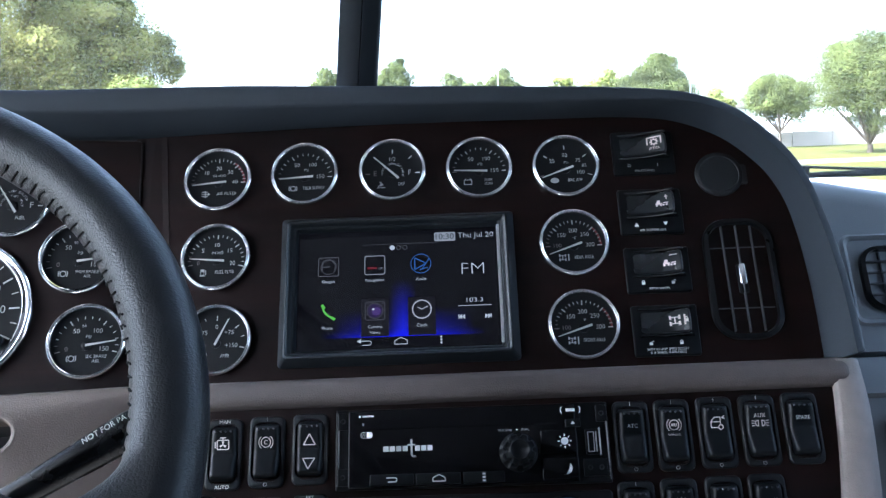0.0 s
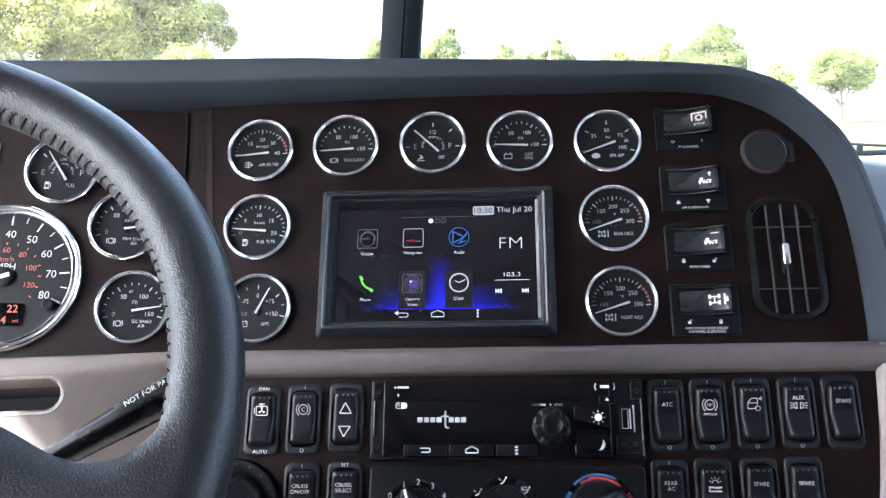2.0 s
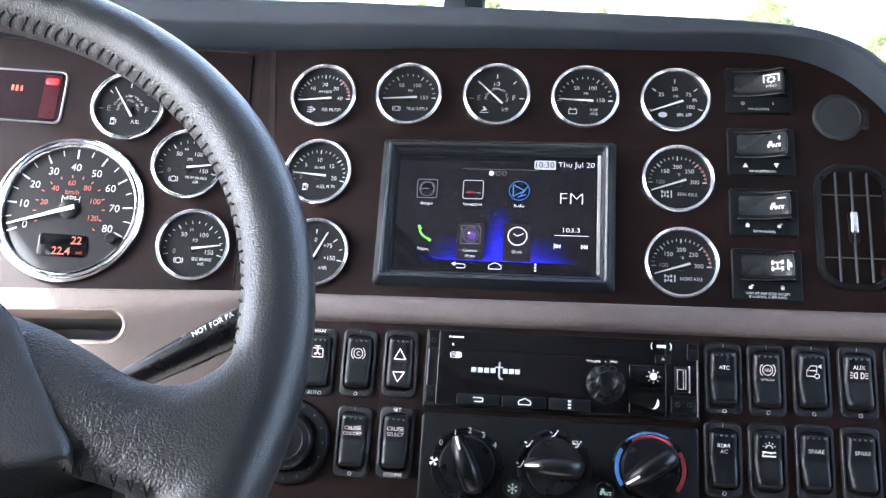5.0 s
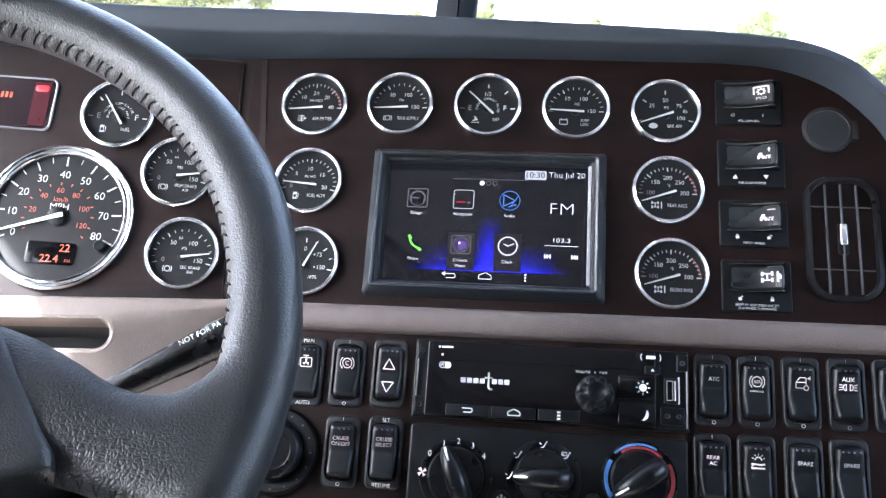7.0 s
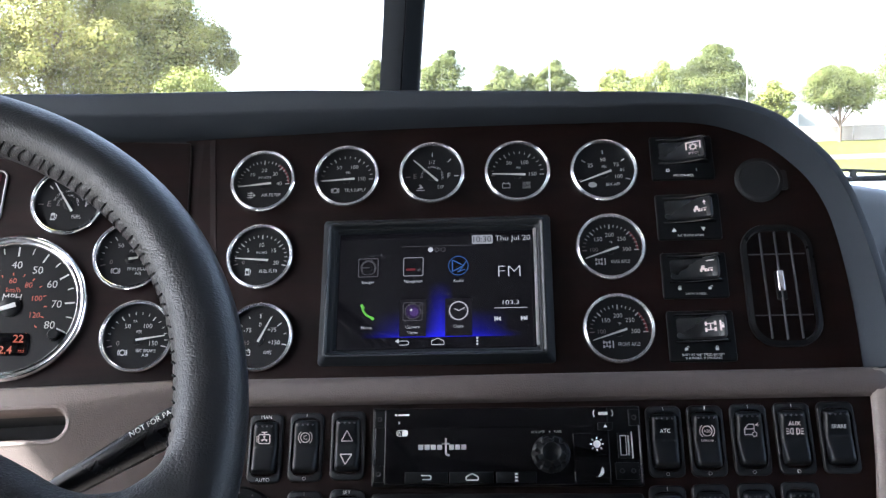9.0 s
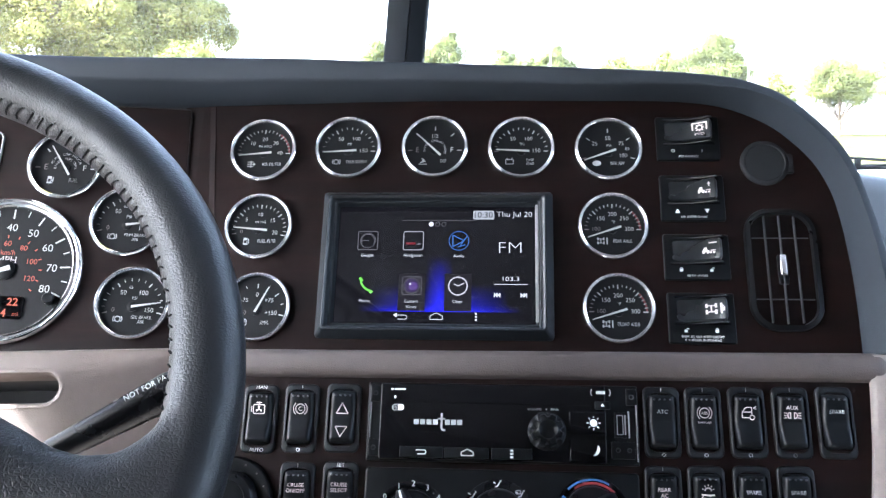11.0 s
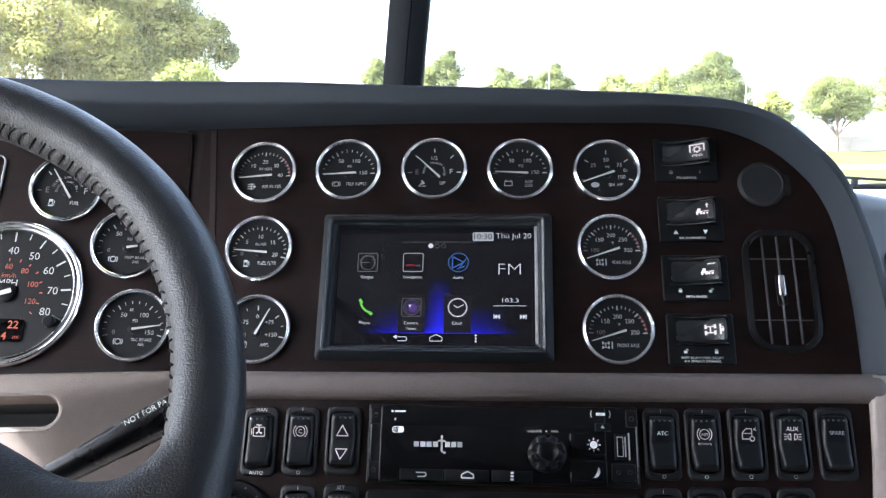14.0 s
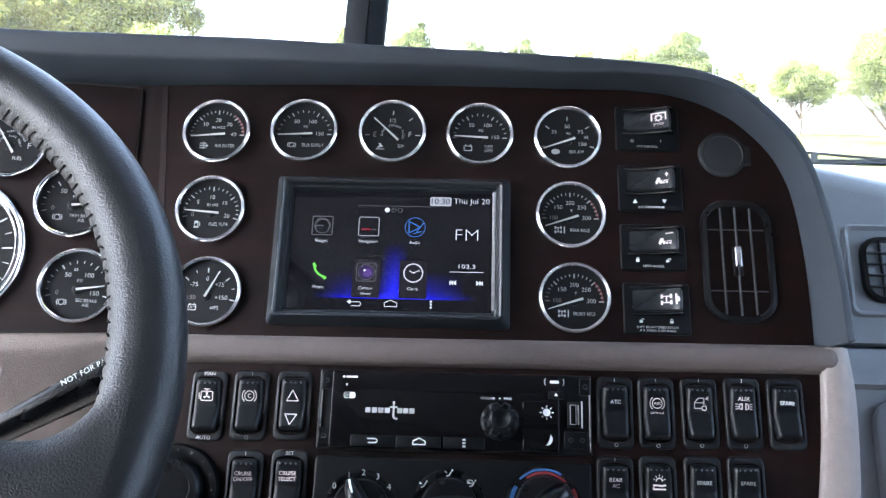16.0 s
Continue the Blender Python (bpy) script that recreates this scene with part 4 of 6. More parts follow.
def sym_brake(bm, x, z, y, word="C"):
    arc(bm, x, z, 0.0032, 0, 360, 0.0005, y, 24)
    arc(bm, x, z, 0.0048, 130, 230, 0.0005, y, 10)
    arc(bm, x, z, 0.0048, -50, 50, 0.0005, y, 10)
    text(bm, word, 0.0020 if len(word) > 1 else 0.003, x, z, y)


def sym_abs(bm, x, z, y):
    sym_brake(bm, x, z, y, "ABS")
    text(bm, "OFFROAD", 0.0014, x, z - 0.0062, y)


def sym_arrows(bm, x, z, y):
    for cz, d in ((z - 0.0005, 1), (z - 0.0155, -1)):
        pts = [(x - 0.0040, cz - d * 0.0030), (x + 0.0040, cz - d * 0.0030), (x, cz + d * 0.0040)]
        for k in range(3):
            a, b = pts[k], pts[(k + 1) % 3]
            bar(bm, a[0], a[1], b[0], b[1], 0.0006, y)


def sym_door(bm, x, z, y):
    form = [(-0.0040, -0.0032), (-0.0040, 0.0004), (-0.0016, 0.0034), (0.0022, 0.0034), (0.0022, -0.0010)]
    for (xa, za), (xb, zb) in zip(form, form[1:]):
        bar(bm, x + xa, z + za, x + xb, z + zb, 0.0005, y)
    bar(bm, x - 0.0040, z - 0.0032, x + 0.0006, z - 0.0032, 0.0005, y)
    bar(bm, x - 0.0038, z + 0.0004, x + 0.0022, z + 0.0004, 0.0005, y)
    arc(bm, x + 0.0024, z - 0.0030, 0.0015, 0, 360, 0.0005, y, 14)
    for k in range(3):
        bar(bm, x + 0.0032, z + 0.0030, x + 0.0052, z + 0.0022 + 0.0011 * k, 0.0004, y)


def sym_lamps(bm, x, z, y):
    text(bm, "AUX", 0.0027, x, z + 0.0032, y, bold=0.008)
    for d in (-1, 1):
        arc(bm, x + d * 0.0012, z - 0.0018, 0.0019, 90 - d * 90 - 90, 90 - d * 90 + 90, 0.0006, y, 10)
        bar(bm, x + d * 0.0012, z - 0.0037, x + d * 0.0012, z + 0.0001, 0.0006, y)
        for k in (-1, 0, 1):
            bar(bm, x + d * 0.0036, z - 0.0018 + 0.0013 * k, x + d * 0.0056, z - 0.0018 + 0.0018 * k, 0.0005, y)


def sym_load(bm, x, z, y):
    arc(bm, x, z + 0.0015, 0.0020, 0, 180, 0.0006, y, 10)
    for k in range(5):
        a = radians(20 + 35 * k)
        bar(bm, x + 0.003 * math.cos(a), z + 0.0015 + 0.003 * math.sin(a), x + 0.0042 * math.cos(a), z + 0.0015 + 0.0042 * math.sin(a), 0.0004, y)
    bar(bm, x - 0.0042, z - 0.0008, x + 0.0010, z - 0.0012, 0.0010, y)
    bar(bm, x + 0.0006, z - 0.0014, x + 0.0042, z - 0.0008, 0.0012, y)
    bar(bm, x - 0.0042, z - 0.0034, x + 0.0042, z - 0.0034, 0.0010, y)
    bar(bm, x - 0.0042, z - 0.0030, x - 0.0030, z - 0.0014, 0.0006, y)


switch(-0.1140, -0.1168, "engine fan manual or automatic", "MAN", "AUTO", symbol=sym_engine)
switch(-0.0850, -0.1160, "engine brake", symbol=sym_brake, bumps=4)
switch(-0.0557, -0.1150, "with up and down arrows", "", "", symbol=sym_arrows)
switch(-0.0842, -0.1690, "cruise on and off", words=("CRUISE", "ON/OFF"))
switch(-0.0548, -0.1680, "cruise select with set and resume", "SET", "RESUME", words=("CRUISE", "SELECT"))
switch(0.1605, -0.1140, "marked ATC", words=("ATC",))
switch(0.1880, -0.1137, "anti-lock brakes off-road", symbol=sym_abs)
switch(0.2165, -0.1130, "door mirror heater", symbol=sym_door)
switch(0.2450, -0.1125, "auxiliary lamps", symbol=sym_lamps)
switch(0.2735, -0.1120, "marked spare", "", "", words=("SPARE",))
switch(0.1592, -0.1660, "rear air conditioning", words=("REAR", "AC"))
switch(0.1870, -0.1652, "cargo lamp", "", "", symbol=sym_load)
switch(0.2160, -0.1645, "marked spare", "", "", words=("SPARE",))
switch(0.2440, -0.1640, "marked spare", "", "", words=("SPARE",))


def truck_sign(bm, x, z, s, y):
    """A tractor unit seen from its side."""
    bar(bm, x - 0.5 * s, z - 0.1 * s, x + 0.15 * s, z - 0.1 * s, 0.16 * s, y)
    flat(bm, [(x - 0.05 * s, z - 0.02 * s), (x - 0.05 * s, z + 0.3 * s), (x - 0.32 * s, z + 0.3 * s), (x - 0.42 * s, z - 0.02 * s)], y)
    for dx in (-0.38, 0.0, 0.25, 0.55):
        disc(bm, x + dx * s, z - 0.26 * s, 0.11 * s, y, 12)
    bar(bm, x + 0.25 * s, z - 0.05 * s, x + 0.7 * s, z - 0.05 * s, 0.1 * s, y)


def lock_sign(bm, x, z, s, y, is_open=False):
    bar(bm, x, z - 0.45 * s, x, z + 0.15 * s, 0.7 * s, y)
    arc(bm, x + (0.4 * s if is_open else 0), z + 0.2 * s, 0.25 * s, 0, 180, 0.13 * s, y, 8)


def cross_switch(x, z, h, label, kind, caption):
    """Sideways rocker on a plate, with marks under it."""
    s = thing("plate_switch", at(x, 0, z), "sideways black rocker switch on a plate, " + label, "switch", "plate switches")
    base = part("plate", plate(0.0470, h, 0.0020, 0.002, -0.0022, 0.0008), BLACK, s)
    rz = h / 2 - 0.0128
    # two rails hold the rocker; they swell towards one end and curl down again
    def swell(x, low, high, a=-0.012, b=0.0140, c=0.0200):
        t = min(max((x - a) / (b - a), 0.0), 1.0)
        y = low + (high - low) * t ** 1.9
        if x > b:
            t = min((x - b) / (c - b), 1.0)
            y += (low - high) * 0.9 * t ** 2.4
        return -y

    n = 30
    for side in (1, -1):
        rail = bmesh.new()
        rings = []
        for k in range(n + 1):
            xx = -0.0185 + 0.0382 * k / n
            top = swell(xx, 0.0030, 0.0096)
            zo, zi = rz + side * 0.0106, rz + side * 0.0088
            rings.append([(xx, -0.0015, zo), (xx, top + 0.0007, zo), (xx, top, zo - side * 0.0006), (xx, top, zi + side * 0.0006), (xx, top + 0.0007, zi), (xx, -0.0015, zi)])
        loops(rail, rings, True, True)
        part("rail", fixed(rail), WIDEFRAME, s)

    def lift(x):
        return swell(x, 0.0030, 0.0102, -0.010, 0.0150, 0.0180)

    cap_form = bmesh.new()
    rings = []
    for k in range(n + 1):
        xx = -0.0172 + 0.0344 * (0.5 - 0.5 * math.cos(math.pi * k / n))
        edge = max(abs(xx) - 0.0139, 0.0)
        hz = 0.0080 - (0.0034 - math.sqrt(max(0.0034 ** 2 - edge ** 2, 0.0))) * 0.8
        y0 = lift(xx)
        rings.append([(xx, -0.0010, -hz), (xx, y0 + 0.0012, -hz), (xx, y0 + 0.0003, -hz + 0.0006), (xx, y0, -hz + 0.0018), (xx, y0 - 0.0002, 0.0), (xx, y0, hz - 0.0018), (xx, y0 + 0.0003, hz - 0.0006), (xx, y0 + 0.0012, hz), (xx, -0.0010, hz)])
    loops(cap_form, rings, True, True)
    ob = part("rocker", fixed(cap_form), WIDEROCKER, s)
    ob.location = (0, 0, rz)
    bm = bmesh.new()
    sx, sy = 0.0080, -0.0074
    if kind == "pto":
        for a, b in (((-0.0048, -0.0010), (-0.0048, 0.0053)), ((-0.0048, 0.0048), (0.0048, 0.0048)), ((0.0048, 0.0053), (0.0048, -0.0010))):
            bar(bm, sx + a[0], rz + a[1], sx + b[0], rz + b[1], 0.0010, sy)
        arc(bm, sx, rz + 0.0010, 0.0019, 0, 360, 0.0008, sy, 16)
        for k in range(8):
            a = radians(45 * k)
            bar(bm, sx + 0.0023 * math.cos(a), rz + 0.0010 + 0.0023 * math.sin(a), sx + 0.0031 * math.cos(a), rz + 0.0010 + 0.0031 * math.sin(a), 0.0009, sy)
        text(bm, "PTO", 0.0021, sx, rz - 0.0042, sy, width=0.0068)
    elif kind == "axle":
        icon(bm, "axle", sx - 0.002, rz, 0.0075, sy)
        lock_sign(bm, sx + 0.0052, rz, 0.0038, sy)
    else:
        truck_sign(bm, sx - 0.001, rz - 0.001, 0.0072, sy)
        if kind == "air":
            bar(bm, sx + 0.0030, rz + 0.0015, sx + 0.0030, rz + 0.0048, 0.0007, sy)
            flat(bm, [(sx + 0.0018, rz + 0.0032), (sx + 0.0042, rz + 0.0032), (sx + 0.0030, rz + 0.0052)], sy)
        else:
            bar(bm, sx, rz + 0.0044, sx + 0.0050, rz + 0.0044, 0.0008, sy)
    for v in bm.verts:
        v.co = Vector((v.co.x, lift(v.co.x) - 0.0005, v.co.z - rz))
    part("symbol", bm, PINK, ob, "pale pinkish symbol")
    mz, my = -h / 2 + 0.0078 + (0.0018 if "/" in caption else 0), -0.0025
    for side, cx in ((-1, -0.0115), (1, 0.0100)):
        bm = bmesh.new()
        if kind == "pto":
            text(bm, "O" if side < 0 else "I", 0.0026, cx, mz, my)
        elif kind == "air":
            flat(bm, [(cx - 0.0018, mz + 0.0016 * side), (cx + 0.0018, mz + 0.0016 * side), (cx, mz - 0.0016 * side)], my)
        else:
            lock_sign(bm, cx, mz, 0.0032, my, (kind == "axle") == (side < 0))
        part("end_mark", bm, WHITE, base)
    bm = bmesh.new()
    for k, line in enumerate(caption.split("/")):
        text(bm, line, 0.0018, 0, mz - 0.0046 - 0.0024 * k, my, width=0.00135 * len(line) if len(line) < 16 else 0.0295 if k == 0 else 0.0250)
    part("caption", bm, WHITE, base)


GLOSS2 = material("satin_black_plastic", (0.0038, 0.0043, 0.0052), 0.28, spec=0.19, vary=0.1, scale=60)
cross_switch(0.1935, 0.1010, 0.0365, "power take-off control", "pto", "PTO CONTROL")
cross_switch(0.1940, 0.0525, 0.0365, "air suspension", "air", "AIR SUSPENSION")
cross_switch(0.1942, 0.0065, 0.0350, "fifth wheel lock", "fifth", "FIFTH WHEEL")
cross_switch(0.1948, -0.0390, 0.0372, "axle lock", "axle", "SHIFT AT ANY SPEED EXCEPT/IF A WHEEL IS SPINNING")


# ---- air vents ----
VENTRIM = material("satin_vent_plastic", (0.0040, 0.0048, 0.0058), 0.30, spec=0.26, vary=0.12, scale=60)
SLATGREY = material("grey_slat_plastic", (0.042, 0.047, 0.053), 0.4, vary=0.1, scale=60)

def vent(name, m, w, h, r, uprights, cross, label, tab=True, sideways=False):
    v = thing(name, m, label, "air vent")
    part("rim", slab([(w + 0.0088, h + 0.0088, r + 0.0042, 0.002), (w + 0.0088, h + 0.0088, r + 0.0042, -0.0018), (w + 0.0078, h + 0.0078, r + 0.0038, -0.0032), (w + 0.0045, h + 0.0045, r + 0.0022, -0.0038), (w + 0.001, h + 0.001, r, -0.0042), (w, h, r, 0.001), (w - 0.004, h - 0.004, r - 0.002, 0.030)], back=False, front=True, n=8), VENTRIM, v)
    span = (w if not sideways else h)
    for k in range(uprights):
        c = -span / 2 + span * (k + 1) / (uprights + 1)
        half = (h if not sideways else w) / 2 - 0.001
        edge = max(0.0, abs(c) - (span / 2 - r))
        half -= r - math.sqrt(max(r * r - edge * edge, 0)) if edge > 0 else 0
        bm = bmesh.new()
        if sideways:
            box(bm, -half, half, -0.003, 0.012, c - 0.00045, c + 0.00045, 0.0002)
        else:
            box(bm, c - 0.00045, c + 0.00045, -0.003, 0.012, -half, half, 0.0002)
        part("slat", bm, SLATGREY, v)
    other = (h if not sideways else w)
    for c in cross:
        bm = bmesh.new()
        if sideways:
            box(bm, c - 0.0006, c + 0.0006, -0.001, 0.014, -h / 2 + 0.001, h / 2 - 0.001, 0.0003)
        else:
            box(bm, -w / 2 + 0.001, w / 2 - 0.001, -0.001, 0.014, c - 0.0004, c + 0.0004, 0.0002)
        part("cross_slat", bm, SLATGREY, v)
    if tab:
        part("tab_holder", plate(0.0070, 0.0220, 0.0015, 0.002, -0.0016, 0.0005, 0.0, -0.0005), BLACK, v)
        part("tab", plate(0.0050, 0.0160, 0.0012, -0.001, -0.0042, 0.0010, 0.0, 0.0025), CHROME, v, "satin chrome adjuster tab")
    part("duct", plate(w - 0.005, h - 0.005, r - 0.002, 0.034, 0.028, 0.0004), VOID, v)
    return v


vent("dash_vent", at(0.2548, 0.0, -0.0018), 0.0425, 0.0830, 0.0150, 3, (-0.0225, 0.0235), "upright black louvred air vent with a chrome tab")

# ---- radio ----
radio = thing("radio", at(0.0533, LOW, -0.1168), "glossy black single-slot car radio with a round volume knob", "radio")
part("body", plate(0.1825, 0.0525, 0.0012, 0.010, -0.0040, 0.0008), BLACK, radio)
part("face", plate(0.1520, 0.0505, 0.0008, -0.0038, -0.0062, 0.0006, -0.0065, 0), GLOSS, radio, "mirror-black face plate")
bm = bmesh.new()
box(bm, -0.072, 0.058, -0.0070, -0.0060, 0.0125, 0.0185, 0.0006)
part("disc_slot", bm, GLOSS, radio)
for cx, w in ((-0.0535, 0.0290), (-0.0230, 0.0295), (0.0070, 0.0270)):
    part("key", plate(w, 0.0072, 0.0005, -0.0058, -0.0078, 0.0005, cx, -0.0205), BLACK, radio)
y = -0.0080
bm = bmesh.new()
bar(bm, -0.0570, -0.0192, -0.0515, -0.0192, 0.0007, y)
bar(bm, -0.0560, -0.0218, -0.0515, -0.0218, 0.0007, y)
arc(bm, -0.0515, -0.0205, 0.0013, -90, 90, 0.0007, y, 8)
part("back_sign", bm, WHITE, radio)
bm = bmesh.new()
for a, b in (((-0.0265, -0.0222), (-0.0185, -0.0222)), ((-0.0185, -0.0222), (-0.0185, -0.0200)), ((-0.0185, -0.0200), (-0.0225, -0.0180)), ((-0.0225, -0.0180), (-0.0265, -0.0200)), ((-0.0265, -0.0200), (-0.0265, -0.0222))):
    bar(bm, a[0], a[1], b[0], b[1], 0.0007, y)
part("home_sign", bm, WHITE, radio)
bm = bmesh.new()
for k in range(3):
    bar(bm, 0.0060, -0.0226 + 0.0021 * k, 0.0080, -0.0226 + 0.0021 * k, 0.0012, y)
part("menu_sign", bm, WHITE, radio)
bm = bmesh.new()
y = -0.0065
outline(bm, -0.0703, 0.0090, 0.0080, 0.0042, 0.0018, 0.0004, y)
bar(bm, -0.0702, 0.0090, -0.0667, 0.0090, 0.0034, y)
text(bm, "Wi", 0.0024, -0.0721, 0.0090, y)
part("network_print", bm, WHITE, radio)
bm = bmesh.new()
bar(bm, -0.0732, 0.0213, -0.0655, 0.0213, 0.0012, y)
disc(bm, -0.0748, 0.0213, 0.0008, y, 12)
arc(bm, -0.0702, 0.0145, 0.0024, 35, 145, 0.0010, y, 10)
for d in (-1, 1):
    bar(bm, -0.0702 + d * 0.0022, 0.0152, -0.0702 + d * 0.0024, 0.0168, 0.0012, y)
part("telephone_print", bm, WHITE, radio)
bm = bmesh.new()
text(bm, "VOLUME", 0.0017, 0.0222, 0.0093, y, width=0.0095)
text(bm, "PWR", 0.0017, 0.0357, 0.0093, y, width=0.0050)
disc(bm, 0.0302, 0.0093, 0.0005, y, 8)
part("volume_print", bm, WHITE, radio)
# maker's mark as a plain wavy shape
bm = bmesh.new()
for k in range(4):
    bar(bm, -0.0592 + 0.0043 * k, -0.0005, -0.0557 + 0.0043 * k, -0.0005, 0.0034, y)
for k in range(3):
    bar(bm, -0.0380 + 0.0041 * k, -0.0005, -0.0346 + 0.0041 * k, -0.0005, 0.0034, y)
bar(bm, -0.0403, -0.0045, -0.0403, 0.0055, 0.0013, y)
bar(bm, -0.0430, 0.0018, -0.0378, 0.0018, 0.0011, y)
arc(bm, -0.0385, -0.0040, 0.0018, 180, 300, 0.0013, y, 8)
part("maker_mark", bm, SILVER, radio, "silver maker's mark")
bm = bmesh.new()
bar(bm, 0.0635, 0.0212, 0.0695, 0.0212, 0.0020, y)
arc(bm, 0.0635, 0.0212, 0.0035, 140, 220, 0.0006, y, 8)
arc(bm, 0.0695, 0.0212, 0.0035, -40, 40, 0.0006, y, 8)
part("tuner_mark", bm, WHITE, radio)
part("eject_key", plate(0.0100, 0.0052, 0.0005, -0.0058, -0.0075, 0.0004, 0.0675, 0.0125), BLACK, radio)
part("eject_sign", flat(bmesh.new(), [(0.0662, 0.0118), (0.0688, 0.0118), (0.0675, 0.0138)], -0.0077), WHITE, radio)
for cz, h in ((0.0005, 0.0150), (-0.0165, 0.0135)):
    part("wide_key", plate(0.0240, h, 0.0006, -0.0058, -0.0076, 0.0005, 0.0575, cz), GLOSS, radio)
bm = disc(bmesh.new(), 0.0612, 0.0008, 0.0025, -0.0079, 20)
for k in range(8):
    a = radians(45 * k)
    bar(bm, 0.0612 + 0.0033 * math.cos(a), 0.0008 + 0.0033 * math.sin(a), 0.0612 + 0.0047 * math.cos(a), 0.0008 + 0.0047 * math.sin(a), 0.0010, -0.0079, 0.0004)
part("day_sign", bm, WHITE, radio)
bm = bmesh.new()
for k in range(12):
    a, b = radians(-110 + 160 * k / 12), radians(-110 + 160 * (k + 1) / 12)
    def moon(t, inner):
        return (0.0610 + (0.0040 * math.cos(t) if not inner else 0.0040 * math.cos(t) - 0.0024 * math.sin(math.pi * (t - radians(-110)) / radians(160))), -0.0165 + 0.0040 * math.sin(t))
    pts = [moon(a, False), moon(b, False), moon(b, True), moon(a, True)]
    if k in (0, 11):
        pts = pts[:3] if k == 0 else [pts[0], pts[1], pts[3]]
    try:
        flat(bm, pts, -0.0079)
    except ValueError:
        pass
part("night_sign", bm, WHITE, radio)
# volume knob with grip flutes
bm = bmesh.new()
prof = [(0.0150, -0.0050), (0.0150, -0.0075), (0.0138, -0.0085), (0.0128, -0.0090), (0.0124, -0.0225), (0.0112, -0.0245), (0.0080, -0.0250), (0.0072, -0.0256), (0.0040, -0.0236)]
n = 96
rings = []
for r, yy in prof:
    deep = 0.0017 if r > 0.0105 and yy < -0.0081 else 0.0
    rings.append([((r - deep * max(0, math.cos(8 * 2 * math.pi * k / n)) ** 0.6 * 1.6) * math.cos(2 * math.pi * k / n), yy, (r - deep * max(0, math.cos(8 * 2 * math.pi * k / n)) ** 0.6 * 1.6) * math.sin(2 * math.pi * k / n)) for k in range(n)])
loops(bm, rings, close_last=True)
ob = part("volume_knob", fixed(bm), BLACK, radio, "fluted satin black knob")
ob.location = (0.0305, 0, -0.0052)
ob.scale = (0.85, 0.9, 0.85)
# socket and its cover at the end
bm = bmesh.new()
part("socket_recess", plate(0.0095, 0.0165, 0.0006, -0.0036, -0.0056, 0.0004, 0.0800, 0.0000), BLACK, radio)
part("socket", slab([(0.0042, 0.0130, 0.0004, -0.0050), (0.0042, 0.0130, 0.0004, -0.0068), (0.0034, 0.0122, 0.0003, -0.0068), (0.0034, 0.0122, 0.0003, -0.0052)], 0.0788, 0.0, back=False, front=True), SILVER, radio, "bright metal socket")
bm = bmesh.new()
box(bm, 0.0818, 0.0826, -0.0072, -0.0040, -0.0065, 0.0065, 0.0002)
box(bm, 0.0842, 0.0850, -0.0072, -0.0040, -0.0085, 0.0090, 0.0002)
part("socket_edge", bm, SILVER, radio)
part("aux_cover", plate(0.0155, 0.0110, 0.0008, -0.0036, -0.0062, 0.0005, 0.0805, -0.0165), BLACK, radio)
for cx in (0.0770, 0.0845):
    part("aux_hole", lathe([(0.0017, -0.0060), (0.0015, -0.0066), (0.0010, -0.0064), (0.0009, -0.0055)], 14, x=cx, z=-0.0165, close_last=True), VOID, radio)
for cx, cz in ((-0.0862, 0.0185), (-0.0862, -0.0180), (0.0870, 0.0185)):
    part("screw_ear", plate(0.0072, 0.0110, 0.0010, -0.0036, -0.0058, 0.0005, cx, cz), BLACK, radio)
    part("screw_hole", lathe([(0.0018, -0.0056), (0.0016, -0.0062), (0.0011, -0.0060), (0.0010, -0.0052)], 14, x=cx, z=cz, close_last=True), VOID, radio)
for cx, z0, z1 in ((-0.0890, -0.0125, 0.0125), (0.0898, -0.0240, 0.0240)):
    bm = bmesh.new()
    box(bm, cx - 0.0005, cx + 0.0005, -0.0056, -0.0038, z0, z1, 0.0002)
    part("edge_strip", bm, CHROME, radio, "thin bright metal edge strip")

# ---- climate panel ----
hvac = thing("climate_panel", at(0.0530, LOW, -0.1770), "black climate control panel with three rotary knobs", "control panel")
part("plate", plate(0.1810, 0.0590, 0.0030, 0.004, -0.0046, 0.0012), BLACK, hvac)
YF = -0.0050


